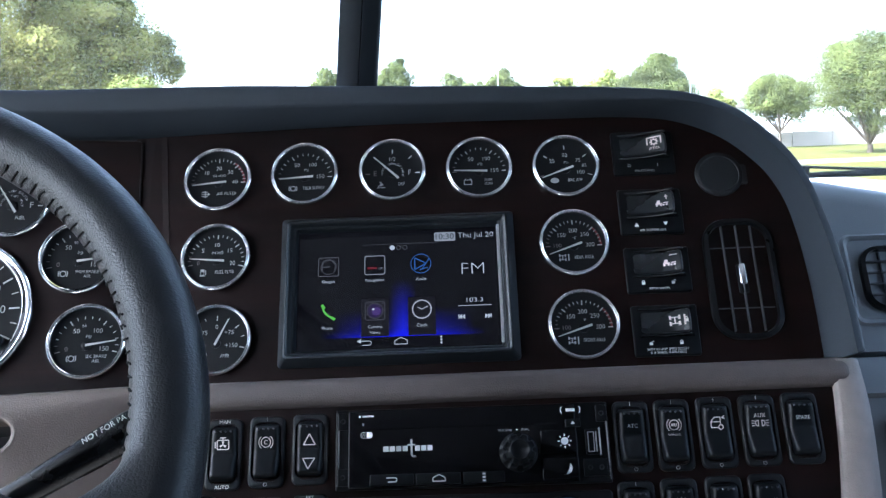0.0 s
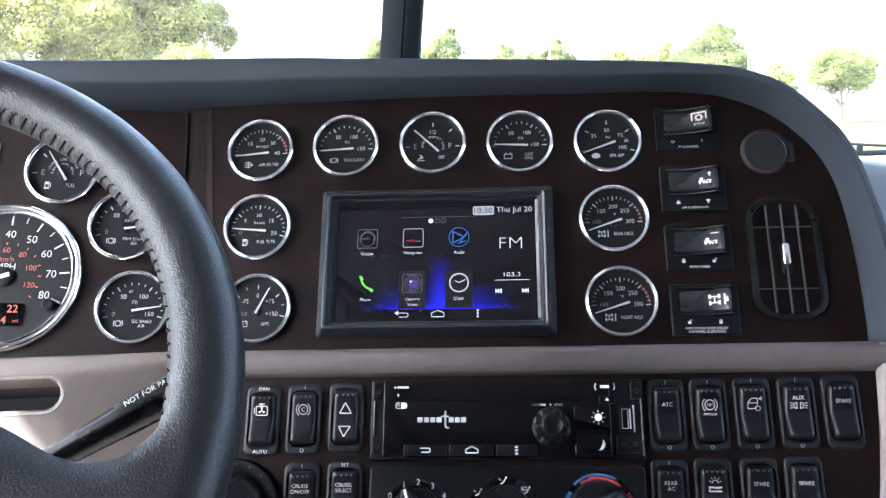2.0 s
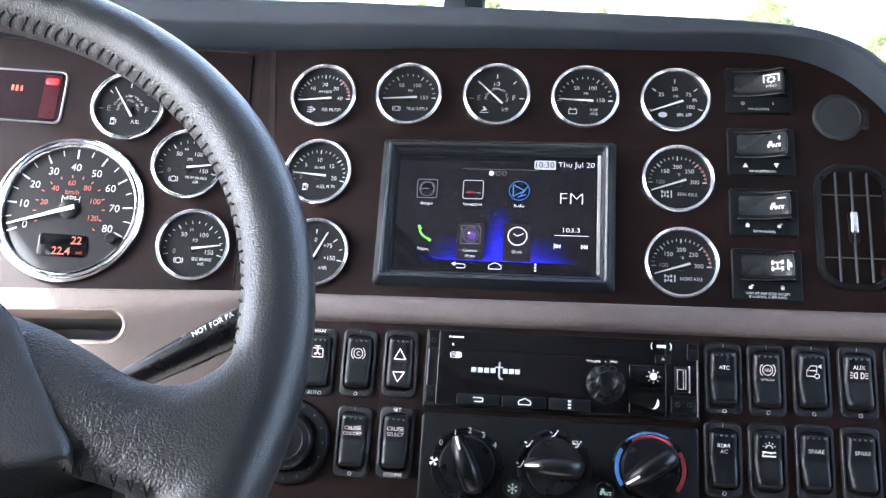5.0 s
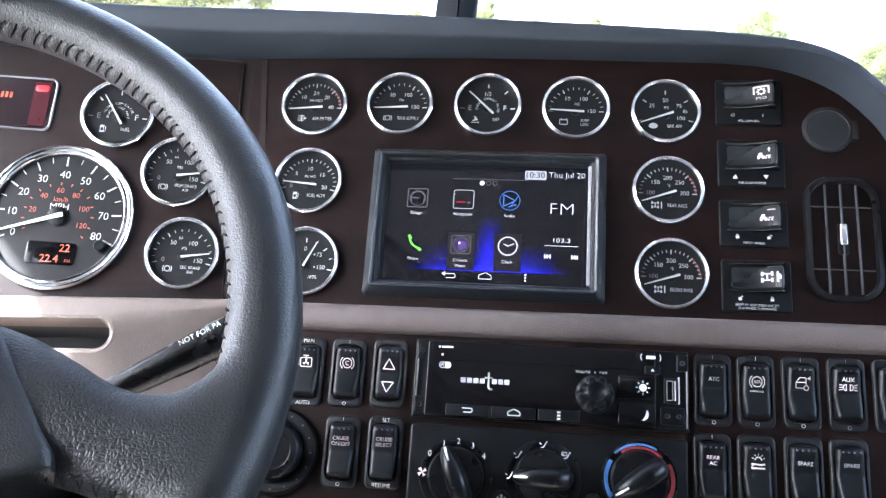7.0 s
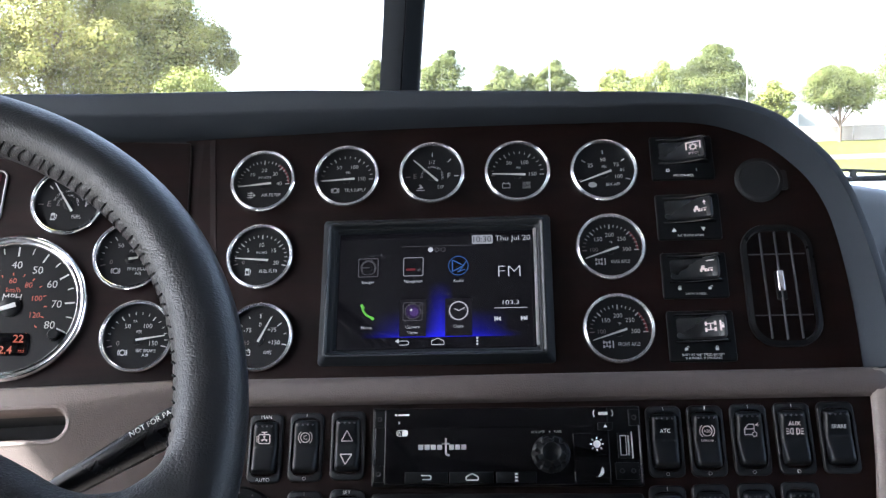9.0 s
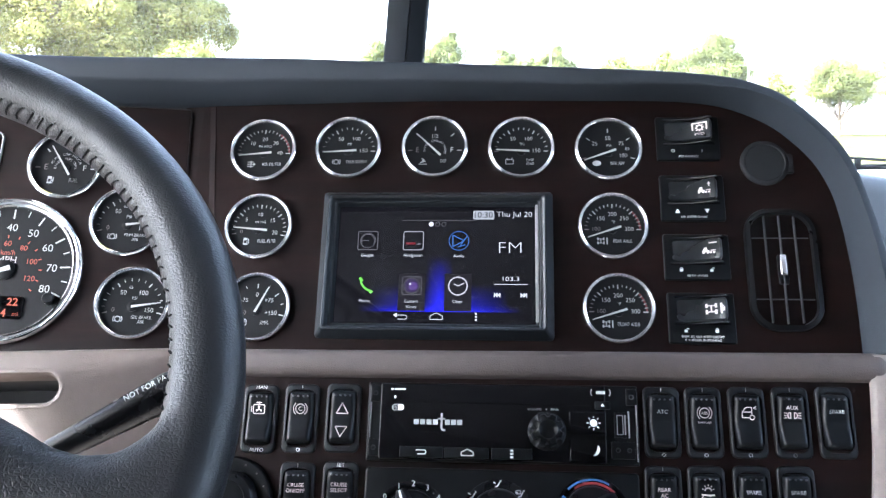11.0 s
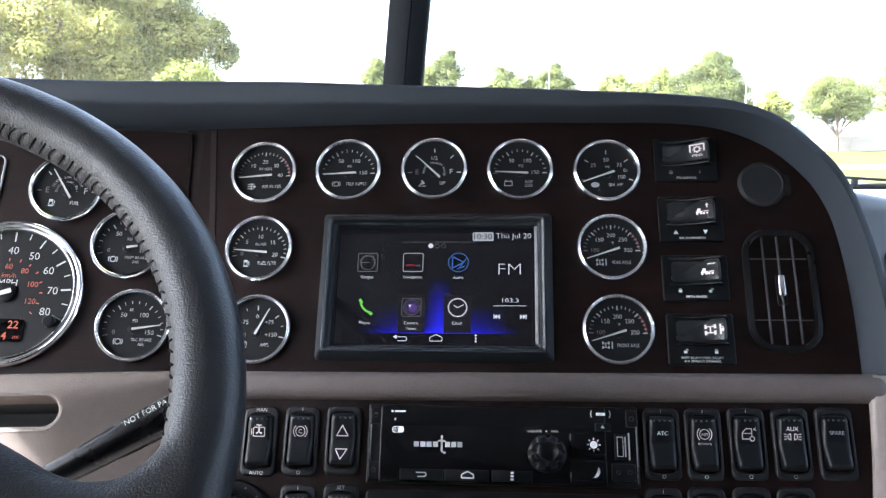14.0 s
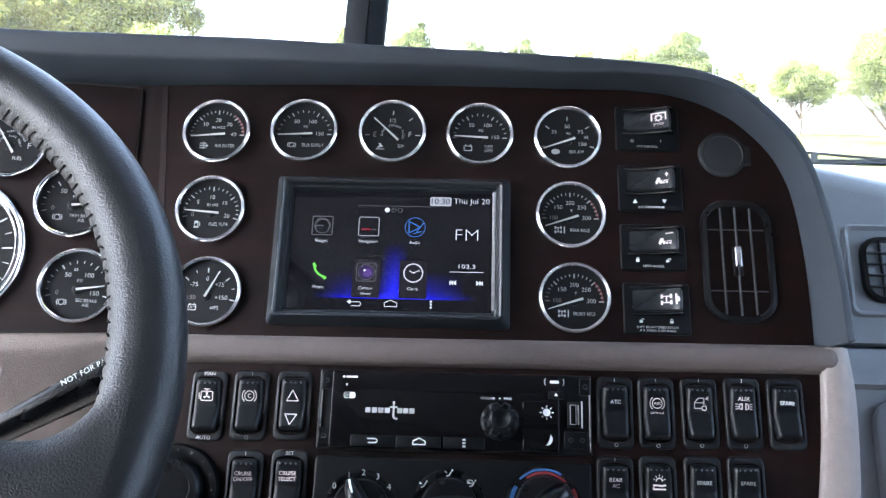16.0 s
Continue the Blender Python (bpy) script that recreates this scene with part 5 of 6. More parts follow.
def climate_knob(x, z, angle, name="knob"):
    part("knob_well", lathe([(0.0245, -0.0040), (0.0240, -0.0050), (0.0225, -0.0052), (0.0202, -0.0050), (0.0195, -0.0045)], 48, x=x, z=z, close_last=True), GLOSS2, hvac)
    k = part(name, lathe([(0.0185, -0.0040), (0.0182, -0.0080), (0.0171, -0.0096), (0.0150, -0.0100)], 44, close_last=True), GLOSS2, hvac, "black rotary knob")
    k.matrix_basis = pose(x, 0, z, 0, -angle, 0)
    bm = bmesh.new()
    rings = []
    for u, hw, top in ((-0.0192, 0.0042, -0.0120), (-0.0150, 0.0055, -0.0190), (-0.005, 0.0060, -0.0225), (0.006, 0.0055, -0.0220), (0.0150, 0.0042, -0.0180), (0.0198, 0.0028, -0.0120)):
        rings.append([(u, -0.0095, -hw * 1.25), (u, top + 0.004, -hw * 1.0), (u, top + 0.0012, -hw * 0.75), (u, top, -hw * 0.35), (u, top, hw * 0.35), (u, top + 0.0012, hw * 0.75), (u, top + 0.004, hw * 1.0), (u, -0.0095, hw * 1.25)])
    loops(bm, rings, True, True)
    part("grip", fixed(bm), GLOSS2, k)
    bm = bmesh.new()
    rings = [[(u, top - 0.0004, -w), (u, top - 0.0007, 0), (u, top - 0.0004, w)] for u, top, w in ((0.0100, -0.0205, 0.0006), (0.0145, -0.0184, 0.0008), (0.0190, -0.0132, 0.0007))]
    loops(bm, rings, cyclic=False)
    part("pointer_mark", bm, WHITE, k, "white pointer mark")


KN = ((-0.0585, -0.0030), (-0.0015, -0.0008), (0.0597, 0.0024))
climate_knob(*KN[0], 113)
climate_knob(*KN[1], 180)
climate_knob(*KN[2], 214)
bm = bmesh.new()
for word, a in (("0", 143), ("1", 113), ("2", 88), ("3", 63), ("4", 38)):
    text(bm, word, 0.0040, KN[0][0] + 0.0225 * math.cos(radians(a)), KN[0][1] + 0.0225 * math.sin(radians(a)), YF - 0.0006)
part("fan_speeds", bm, WHITE, hvac)
bm = bmesh.new()
fx, fz = KN[0][0] - 0.0222, KN[0][1] + 0.0012
for k in range(4):
    a = radians(35 + 90 * k)
    bar(bm, fx, fz, fx + 0.0030 * math.cos(a), fz + 0.0030 * math.sin(a), 0.0004, YF - 0.0006, 0.0024)
part("fan_sign", bm, PINK, hvac)
bm = bmesh.new()
for a in (180, 140, 90, 45):
    cx, cz = KN[1][0] + 0.0214 * math.cos(radians(a)), KN[1][1] + 0.0208 * math.sin(radians(a))
    bar(bm, cx + 0.0010, cz + 0.0016, cx - 0.0004, cz - 0.0010, 0.0007, YF - 0.0006)
    bar(bm, cx - 0.0004, cz - 0.0010, cx - 0.0022, cz - 0.0014, 0.0007, YF - 0.0006)
    disc(bm, cx + 0.0016, cz + 0.0024, 0.0006, YF - 0.0006, 10)
    bar(bm, cx - 0.0032, cz + 0.0016, cx - 0.0016, cz + 0.0006, 0.0010, YF - 0.0006, 0.0003)
    if a == 45:
        outline(bm, cx - 0.0020, cz + 0.0016, 0.0036, 0.0024, 0.0005, 0.0004, YF - 0.0006)
part("airflow_signs", bm, WHITE, hvac)
for radius, a0, a1, wide, name, mat, words in ((0.0222, 60, 135, 0.0015, "cool_arc", BLUE, "blue printed arc"), (0.0212, 148, 214, 0.0026, "cool_arc", BLUE, "blue printed arc"),
                                               (0.0201, 45, 125, 0.0017, "warm_arc", RED, "red printed arc"), (0.0212, -38, 30, 0.0026, "warm_arc", RED, "red printed arc")):
    part(name, arc(bmesh.new(), *KN[2], radius, a0, a1, wide, YF - 0.0006), mat, hvac, words)
GREENISH = material("pale_green_sign", (0.45, 0.6, 0.52), 0.5, vary=0.05)
for cx, cz, kind in ((-0.0280, -0.0160, "flake"), (0.0310, -0.0140, "truck")):
    part("push_button", lathe([(0.0062, -0.0040), (0.0062, -0.0056), (0.0056, -0.0062), (0.0048, -0.0058)], 28, x=cx, z=cz, close_last=True), GLOSS2, hvac)
    bm = bmesh.new()
    if kind == "flake":
        for k in range(6):
            a = radians(30 + 60 * k)
            bar(bm, cx, cz, cx + 0.0034 * math.cos(a), cz + 0.0034 * math.sin(a), 0.0006, -0.0064)
            for d in (-35, 35):
                b = radians(30 + 60 * k + d)
                bar(bm, cx + 0.002 * math.cos(a), cz + 0.002 * math.sin(a), cx + 0.002 * math.cos(a) + 0.0013 * math.cos(b), cz + 0.002 * math.sin(a) + 0.0013 * math.sin(b), 0.0005, -0.0064)
    else:
        truck_sign(bm, cx, cz, 0.0062, -0.0064)
    part("button_sign", bm, GREENISH, hvac, "pale green sign")

# round lamp-switch knob beside the wheel
lampsw = thing("rotary_switch", at(-0.1290, LOW, -0.1715), "round black rotary lamp switch with a dotted ring", "switch")
part("ring", lathe([(0.0290, 0.002), (0.0290, -0.0030), (0.0275, -0.0048), (0.0225, -0.0052), (0.0208, -0.0040)], 56, close_last=True), BLACK, lampsw)
bm = bmesh.new()
for k in range(16):
    a = radians(22.5 * k)
    disc(bm, 0.0250 * math.cos(a), 0.0250 * math.sin(a), 0.0007, -0.0054, 10)
part("dots", bm, DIM, lampsw)
part("knob", lathe([(0.0195, -0.0040), (0.0192, -0.0100), (0.0172, -0.0122), (0.0130, -0.0124), (0.0120, -0.0112)], 48, close_last=True), GLOSS2, lampsw)

# ---- steering wheel and column ----
WHEEL = DASH @ pose(-0.2898, -0.2561, -0.1333, 0, 0, 12.0) @ pose(0, 0, 0, -19.6, 0, 0)
wheel = thing("steering_wheel", WHEEL, "black leather-wrapped steering wheel with stitched inner seam", "steering wheel")
RW, TW = 0.212, 0.0180
# laced seam along the inside of the rim: leather puckers with a slanting thread in each gap
def on_rim(a, b, lift=0.0):
    """A point of the rim's skin: a round the wheel, b round its section (180 is the inside), in degrees."""
    a, b, rr = radians(a), radians(b), TW * 1.0 + lift
    return Vector(((RW + rr * math.cos(b)) * math.cos(a), -rr * 1.02 * math.sin(b), (RW + rr * math.cos(b)) * math.sin(a)))


STITCHES = 172
threads, puckers = bmesh.new(), bmesh.new()
rng = random.Random(5)
for k in range(STITCHES):
    a = 360.0 * (k + 0.5) / STITCHES
    step = 360.0 / STITCHES
    j = rng.uniform(-0.15, 0.15)
    tube([on_rim(a - 0.15 * step, 154, 0.0), on_rim(a + (0.10 + j) * step, 162, 0.0002), on_rim(a + (0.42 + j) * step, 174, 0.0002), on_rim(a + 0.65 * step, 186, 0.0)], 0.0005, 6, threads)
    rings = []
    for t in (0.0, 0.1, 0.3, 0.6, 0.85, 1.0):
        h = math.sqrt(max(1 - (2 * t - 1) ** 2, 0.0))
        mid = a + (0.40 + 0.60 * t + 0.3 * j) * step
        rings.append([on_rim(mid + (0.42 * h + 0.02) * step * c, 153 + 34 * t, 0.0004 * (1 - c * c) * h - 0.0003) for c in (-1.0, -0.6, 0.0, 0.6, 1.0)])
    loops(puckers, rings, cyclic=False)
part("stitches", threads, THREAD, wheel, "black thread lacing", 60)
part("seam", fixed(puckers), RIMLEATHER, wheel, "puckered leather lobes along the laced seam", 80)


def spoke(side):
    """A broad padded spoke, waisted between hub and rim."""
    sec = [(0.060, 0.014, -0.066, 0.012, -0.026), (0.090, 0.0040, -0.066, 0.012, -0.0215), (0.118, -0.0045, -0.066, 0.011, -0.0200), (0.138, -0.0145, -0.067, 0.011, -0.0185), (0.152, -0.0225, -0.070, 0.011, -0.0178), (0.165, -0.0260, -0.074, 0.012, -0.0175), (0.180, -0.0245, -0.081, 0.013, -0.0176), (0.192, -0.014, -0.090, 0.013, -0.0180), (0.203, 0.008, -0.102, 0.012, -0.0178), (0.212, 0.020, -0.110, 0.010, -0.0160)]
    bm = bmesh.new()
    rings = []
    fine = []
    for k in range(len(sec) - 1):
        for j in range(4):
            t = j / 4
            fine.append([sec[k][i] * (1 - t) + sec[k + 1][i] * t for i in range(5)])
    fine.append(list(sec[-1]))
    for u, hi, lo, yb, yf in fine:
        mid, half = (hi + lo) / 2, (hi - lo) / 2
        ring = []
        for j in range(24):
            b = 2 * math.pi * j / 24
            c, s = math.cos(b), math.sin(b)
            z = mid + half * math.copysign(abs(c) ** 0.75, c)
            y = yf * abs(s) ** 0.75 if s > 0 else yb * abs(s) ** 0.75
            ring.append((side * u, y, z))
        rings.append(ring)
    loops(bm, rings, True, True)
    return fixed(bm)


# rim and spokes are wrapped in one leather cover: closed forms, fused and smoothed
bm = bmesh.new()
nU, nV = 120, 20
rings = [[((RW + TW * math.cos(2 * math.pi * j / nV)) * math.cos(2 * math.pi * k / nU), -TW * 1.02 * math.sin(2 * math.pi * j / nV), (RW + TW * math.cos(2 * math.pi * j / nV)) * math.sin(2 * math.pi * k / nU)) for j in range(nV)] for k in range(nU)]
loops(bm, [*rings, rings[0]])
bmesh.ops.remove_doubles(bm, verts=bm.verts[:], dist=1e-5)
fixed(bm)
for side in (1, -1):
    other = spoke(side)
    keep = bpy.data.meshes.new("spoke_form")
    other.to_mesh(keep)
    other.free()
    bm.from_mesh(keep)
    bpy.data.meshes.remove(keep)
cover = part("leather_cover", bm, RIMLEATHER, wheel, "grained black leather rim and spokes", 0)
fuse = cover.modifiers.new("fuse", "REMESH")
fuse.mode, fuse.voxel_size, fuse.use_smooth_shade = "VOXEL", 0.0026, True
ease = cover.modifiers.new("ease", "SMOOTH")
ease.factor, ease.iterations = 0.5, 14

# hub pad in front of the spokes, its edge drawn in
half = [(0.050, 0.016), (0.085, 0.007), (0.100, -0.003), (0.1085, -0.013), (0.123, -0.033), (0.134, -0.050), (0.1415, -0.061), (0.138, -0.0680), (0.110, -0.073), (0.04, -0.078)]
ringp = [(u, v) for u, v in half] + [(-u, v) for u, v in reversed(half)]
ringp = [(p.x, p.z) for p in spline([(u, 0, v) for u, v in [*ringp, ringp[0]]], 4)][:-1]
bm = bmesh.new()
loops(bm, [[(u * s, y, -0.035 + (v + 0.035) * s) for u, v in ringp] for s, y in ((1.0, 0.015), (1.0, -0.0165), (0.995, -0.0190), (0.978, -0.0208), (0.94, -0.0222), (0.75, -0.0250), (0.45, -0.0270), (0.15, -0.0280))], True, True)
part("hub_pad", fixed(bm), PADLEATHER, wheel, "large padded black leather hub", 80)
part("back_shell", slab([(0.270, 0.140, 0.045, 0.060), (0.298, 0.160, 0.050, 0.050), (0.306, 0.165, 0.050, 0.014)], 0, -0.083, n=8), BLACK, wheel)
bm = bmesh.new()
for k in range(6):
    u = 0.139 + 0.0068 * k
    for d in (-0.0012, 0.0012):
        tube([(u, -0.0095, -0.0682 - 0.0016 * k), (u + 0.6 * d, -0.0125, -0.0664 - 0.0016 * k), (u + d, -0.0142, -0.0650 - 0.0016 * k)], 0.0004, 5, bm)
part("spoke_stitches", bm, THREAD, wheel, "", 60)

column = thing("steering_column", WHEEL @ pose(0, 0.055, -0.044), "black steering column shroud with a lever", "steering column")
part("shroud", slab([(0.120, 0.085, 0.04, 0.0), (0.130, 0.100, 0.045, 0.03), (0.130, 0.120, 0.045, 0.21)], 0, -0.01, n=8), BLACK, column)
# hand-brake lever with its printed warning
LEVER = DASH @ pose(-0.1915, -0.149, -0.1535)
lever = thing("hand_lever", LEVER, "black hand lever with a printed warning, on the steering column", "lever")
d = Vector((0.0900, 0.004, 0.0520)).normalized()
pts = [d * s for s in (-0.10, -0.04, 0.0, 0.02, 0.05, 0.075, 0.088, 0.093)]
part("grip", tube(pts, [0.0060, 0.0065, 0.0070, 0.0076, 0.0092, 0.0102, 0.0096, 0.0066], 24), GLOSS2, lever)
ang = math.degrees(math.atan2(d.z, d.x))
bm = bmesh.new()
rings = []
for s_ in (0.050, 0.054, 0.07, 0.084):
    c_ = d * s_
    r_ = 0.0096 + (s_ - 0.05) * 0.028
    rings.append([(c_.x - d.z * r_ * math.sin(t_), c_.y - r_ * math.cos(t_) - 0.0003, c_.z + d.x * r_ * math.sin(t_)) for t_ in [radians(-8 + 9 * k) for k in range(7)]])
loops(bm, rings, cyclic=False)
part("label_plate", fixed(bm), GLOSS2, lever)
part("warning", text(bmesh.new(), "NOT FOR PA", 0.0031, d.x * 0.0555 - d.z * 0.0034, d.z * 0.0555 + d.x * 0.0034, -0.0112, turn=ang, align="LEFT"), WHITE, lever, "white printed warning")

# ---- cab shell ----
# Unseen shell: its tones are chosen for the light they bounce or swallow.
CLOTH = material("grey_headliner", (0.31, 0.31, 0.315), 0.9, vary=0.12, scale=40, bump=0.4, bump_scale=700)
REAR = material("dark_grey_cloth", (0.06, 0.06, 0.065), 0.95, vary=0.2, scale=40, bump=0.4, bump_scale=700)
BOUNCE_CARPET = material("tan_bounce_carpet", (0.19, 0.172, 0.158), 0.95, vary=0.25, scale=80, bump=0.6, bump_scale=500)
PILLAR = material("dark_pillar_trim", (0.011, 0.0145, 0.020), 0.65, spec=0.2, vary=0.12, scale=40, bump=0.2, bump_scale=900)
XL, XR, YB, YF2, ZF, ZR = -0.86, 1.12, -1.55, 0.42, 1.35, 2.98


def block(name, x0, x1, y0, y1, z0, z1, mat, label, category, bevel=0.0, kind="structure"):
    return solid(name, box(bmesh.new(), x0, x1, y0, y1, z0, z1, bevel), mat, Matrix.Identity(4), label, category, kind=kind)


# unseen floor, kept pale so that sunlight bounces up onto wheel and dash
block("floor", XL - 0.05, XR + 0.05, YB, YF2, ZF - 0.05, ZF, BOUNCE_CARPET, "unseen tan carpeted cab floor, pale to bounce light up", "floor")
block("ceiling", XL - 0.05, XR + 0.05, YB, 0.12, ZR, ZR + 0.05, CLOTH, "grey cloth cab headliner", "ceiling")
block("wall_back", XL - 0.05, XR + 0.05, YB - 0.05, YB, ZF - 0.05, ZR + 0.05, REAR, "dark grey cloth rear wall of the cab", "wall")


def side_wall(name, x0, x1, label, sill, rear):
    """A door wall with a window opening through it."""
    bm = bmesh.new()
    head, fore = WINDOW_TOP, 0.14
    for y0, y1, z0, z1 in ((YB, YF2, ZF - 0.05, sill), (YB, YF2, head, ZR + 0.05), (YB, rear, sill, head), (fore, YF2, sill, head)):
        box(bm, x0, x1, y0, y1, z0, z1)
    return solid(name, bm, CLOTH, Matrix.Identity(4), label, "wall", kind="structure")


# unseen door walls; their openings are sized for the light they let in
WINDOW_TOP = 2.72
side_wall("wall_left", XL - 0.05, XL, "grey trimmed driver's door wall with a window opening", 1.90, -1.30)
side_wall("wall_right", XR, XR + 0.05, "grey trimmed passenger door wall with a window opening", 2.25, -0.6)
block("wall_front", XL, XR, 0.36, 0.42, ZF - 0.05, 2.10, LINER, "dark firewall under the windscreen", "wall")
# windscreen frame: header and the pillar between the two panes
block("windscreen_header", XL, XR, 0.06, 0.13, 2.84, ZR, PILLAR, "dark trim above the windscreen", "trim", 0.01)
bm = bmesh.new()
rings = []
for z in (2.05, 2.28, 2.86):
    y, dx = 0.2 - 0.195 * (z - 2.28), 0.13 * (z - 2.36)
    rings.append([(x + dx, y + v, z) for x, v in ((-0.0595, 0.0), (-0.0588, -0.0055), (-0.0565, -0.0075), (-0.0385, -0.0090), (-0.0378, -0.0076), (-0.0371, -0.0090), (-0.0240, -0.0075), (-0.0220, -0.0055), (-0.0210, 0.0), (-0.0250, 0.024), (-0.0555, 0.024))])
loops(bm, rings, True, True)
solid("windscreen_pillar", fixed(bm), PILLAR, Matrix.Identity(4), "dark centre pillar between two windscreen panes", "trim", kind="structure")
GLASS = glass_material("windscreen_glass", (0.97, 0.99, 0.97))
# a thin translucent film added to the glass: uneven pale haze over the view
nt = GLASS.node_tree
haze_film, blend, haze_noise, amount = (nt.nodes.new("ShaderNode" + k) for k in ("BsdfTranslucent", "MixShader", "TexNoise", "MapRange"))
haze_film.inputs["Color"].default_value = (0.9, 0.88, 0.80, 1)
haze_noise.inputs["Scale"].default_value, haze_noise.inputs["Detail"].default_value = 3.0, 4.0
amount.inputs[3].default_value, amount.inputs[4].default_value = 0.007, 0.016
nt.links.new(haze_noise.outputs[0], amount.inputs[0])
nt.links.new(amount.outputs[0], blend.inputs[0])
nt.links.new(nt.nodes["Principled BSDF"].outputs[0], blend.inputs[1])
nt.links.new(haze_film.outputs[0], blend.inputs[2])
nt.links.new(blend.outputs[0], nt.nodes["Material Output"].inputs["Surface"])
for name, x0, x1 in (("window_1", XL, -0.10), ("window_2", -0.10, XR)):
    bm = bmesh.new()
    vs = [bm.verts.new(p) for p in ((x0, 0.250, 2.10), (x1, 0.250, 2.10), (x1, 0.098, 2.84), (x0, 0.098, 2.84), (x0, 0.255, 2.10), (x1, 0.255, 2.10), (x1, 0.103, 2.84), (x0, 0.103, 2.84))]
    for q in ((0, 1, 2, 3), (7, 6, 5, 4), (0, 4, 5, 1), (1, 5, 6, 2), (2, 6, 7, 3), (3, 7, 4, 0)):
        bm.faces.new([vs[i] for i in q])
    ob = solid(name, fixed(bm), GLASS, Matrix.Identity(4), "clear flat windscreen pane", "window", kind="structure", smooth=0)
    ob.visible_shadow = False
block("dash_cover", XL, XR, 0.17, 0.40, 2.095, 2.125, HOOD, "dark ledge below the windscreen", "trim", 0.008)

# ---- passenger side of the dash ----
pdash = thing("passenger_dash", at(0, 0.12, 0), "cool grey vinyl passenger dashboard with an air vent", "dashboard")
bm = bmesh.new()
rings = []
for x, top in ((0.322, 0.130), (0.371, 0.1345), (0.431, 0.1215), (0.50, 0.108), (0.62, 0.0915), (0.85, 0.086), (1.11, 0.085)):
    rings.append([(x, 0.10, top - 0.03), (x, 0.055, top - 0.004), (x, 0.030, top), (x, 0.012, top - 0.004), (x, 0.003, top - 0.014), (x, 0.0, top - 0.028), (x, 0.0, -0.0355), (x, 0.004, -0.0365), (x, 0.10, -0.0365)])
loops(bm, rings, True, True)
part("upper_body", fixed(bm), CASE, pdash, "cool grey vinyl upper dash", 60)
bm = bmesh.new()
loops(bm, [[(x, 0.10, -0.0385), (x, 0.006, -0.0385), (x, 0.001, -0.041), (x, -0.002, -0.06), (x, -0.004, -0.071), (x, 0.003, -0.074), (x, 0.004, -0.10), (x, 0.008, -0.30), (x, 0.10, -0.30)] for x in (0.322, 0.5, 1.11)], True, True)
part("lower_body", fixed(bm), CASE, pdash, "cool grey vinyl lower dash", 60)
bm = plate(0.30, 0.19, 0.02, 0.004, -0.004, 0.002, 0.545, -0.178)
part("glove_door", bm, CASE, pdash, "flush storage door")
part("vent_recess", slab([(0.170, 0.0830, 0.008, 0.002), (0.170, 0.0830, 0.008, -0.0010), (0.166, 0.0790, 0.007, -0.0030), (0.160, 0.0735, 0.006, -0.0010), (0.158, 0.0715, 0.006, 0.0005)], 0.4715, 0.0285, back=False), CASE, pdash)
vent("passenger_vent", at(0.4525, 0.118, 0.0285), 0.0980, 0.0500, 0.0130, 4, (-0.035, -0.015, 0.005, 0.025), "wide black louvred air vent on the passenger side", False, True)

# ---- truck front ----
PAINT = material("white_paint", (0.8, 0.8, 0.8), 0.25, vary=0.04, scale=3, coat=0.5)
RUBBER = material("black_rubber", (0.015, 0.015, 0.016), 0.6, vary=0.2, scale=60)
bm = bmesh.new()
rings = []
for y, z, hw in ((0.44, 2.19, 1.02), (0.7, 2.213, 1.02), (1.2, 2.225, 1.0), (1.6, 2.21, 0.95), (2.1, 2.15, 0.9), (2.3, 2.06, 0.86), (2.36, 1.85, 0.85), (2.36, 1.0, 0.85)):
    rings.append([(0.13 + hw * math.sin(a) , y, z - (0.10 if abs(a) < 1.2 else 0.42) * (1 - math.cos(a)) if z > 1.5 else z) for a in [radians(-90 + 15 * k) for k in range(13)]])
loops(bm, rings, cyclic=False)
hood = thing("truck_hood", Matrix.Identity(4), "white painted truck hood ahead of the windscreen", "truck hood")
part("hood_shell", fixed(bm), PAINT, hood, "", 60)
bm = bmesh.new()
box(bm, -0.5, 0.76, 0.44, 2.3, 0.55, 1.8, 0.03)
part("engine_bay", bm, RUBBER, hood)
wiper = thing("wiper", pose(0, 0.2295, 2.26), "black windscreen wiper resting at the glass", "wiper")
part("blade", tube([(0.30, 0.0, 0.0115), (0.389, 0.0, 0.0062), (0.430, 0.0, 0.0030), (0.474, 0.0, 0.0002), (0.60, 0.0, -0.0040), (0.80, 0.0, -0.012)], [0.0010, 0.0014, 0.0015, 0.0016, 0.0016, 0.0012], 8), RUBBER, wiper)
part("arm", tube([(0.33, 0.001, -0.0020), (0.392, 0.001, -0.0028), (0.474, 0.001, -0.0026), (0.60, 0.002, -0.0030), (0.88, 0.01, -0.03)], [0.0020, 0.0030, 0.0034, 0.0036, 0.0044], 8), RUBBER, wiper)
bm = bmesh.new()
box(bm, 0.392, 0.398, -0.002, 0.003, -0.003, 0.0070, 0.001)
part("joint", bm, RUBBER, wiper)

# ---- outside ----
def grass_material():
    m = material("mown_grass", (0.082, 0.080, 0.022), 0.95, vary=0.35, scale=0.8, spec=0.03)
    return m


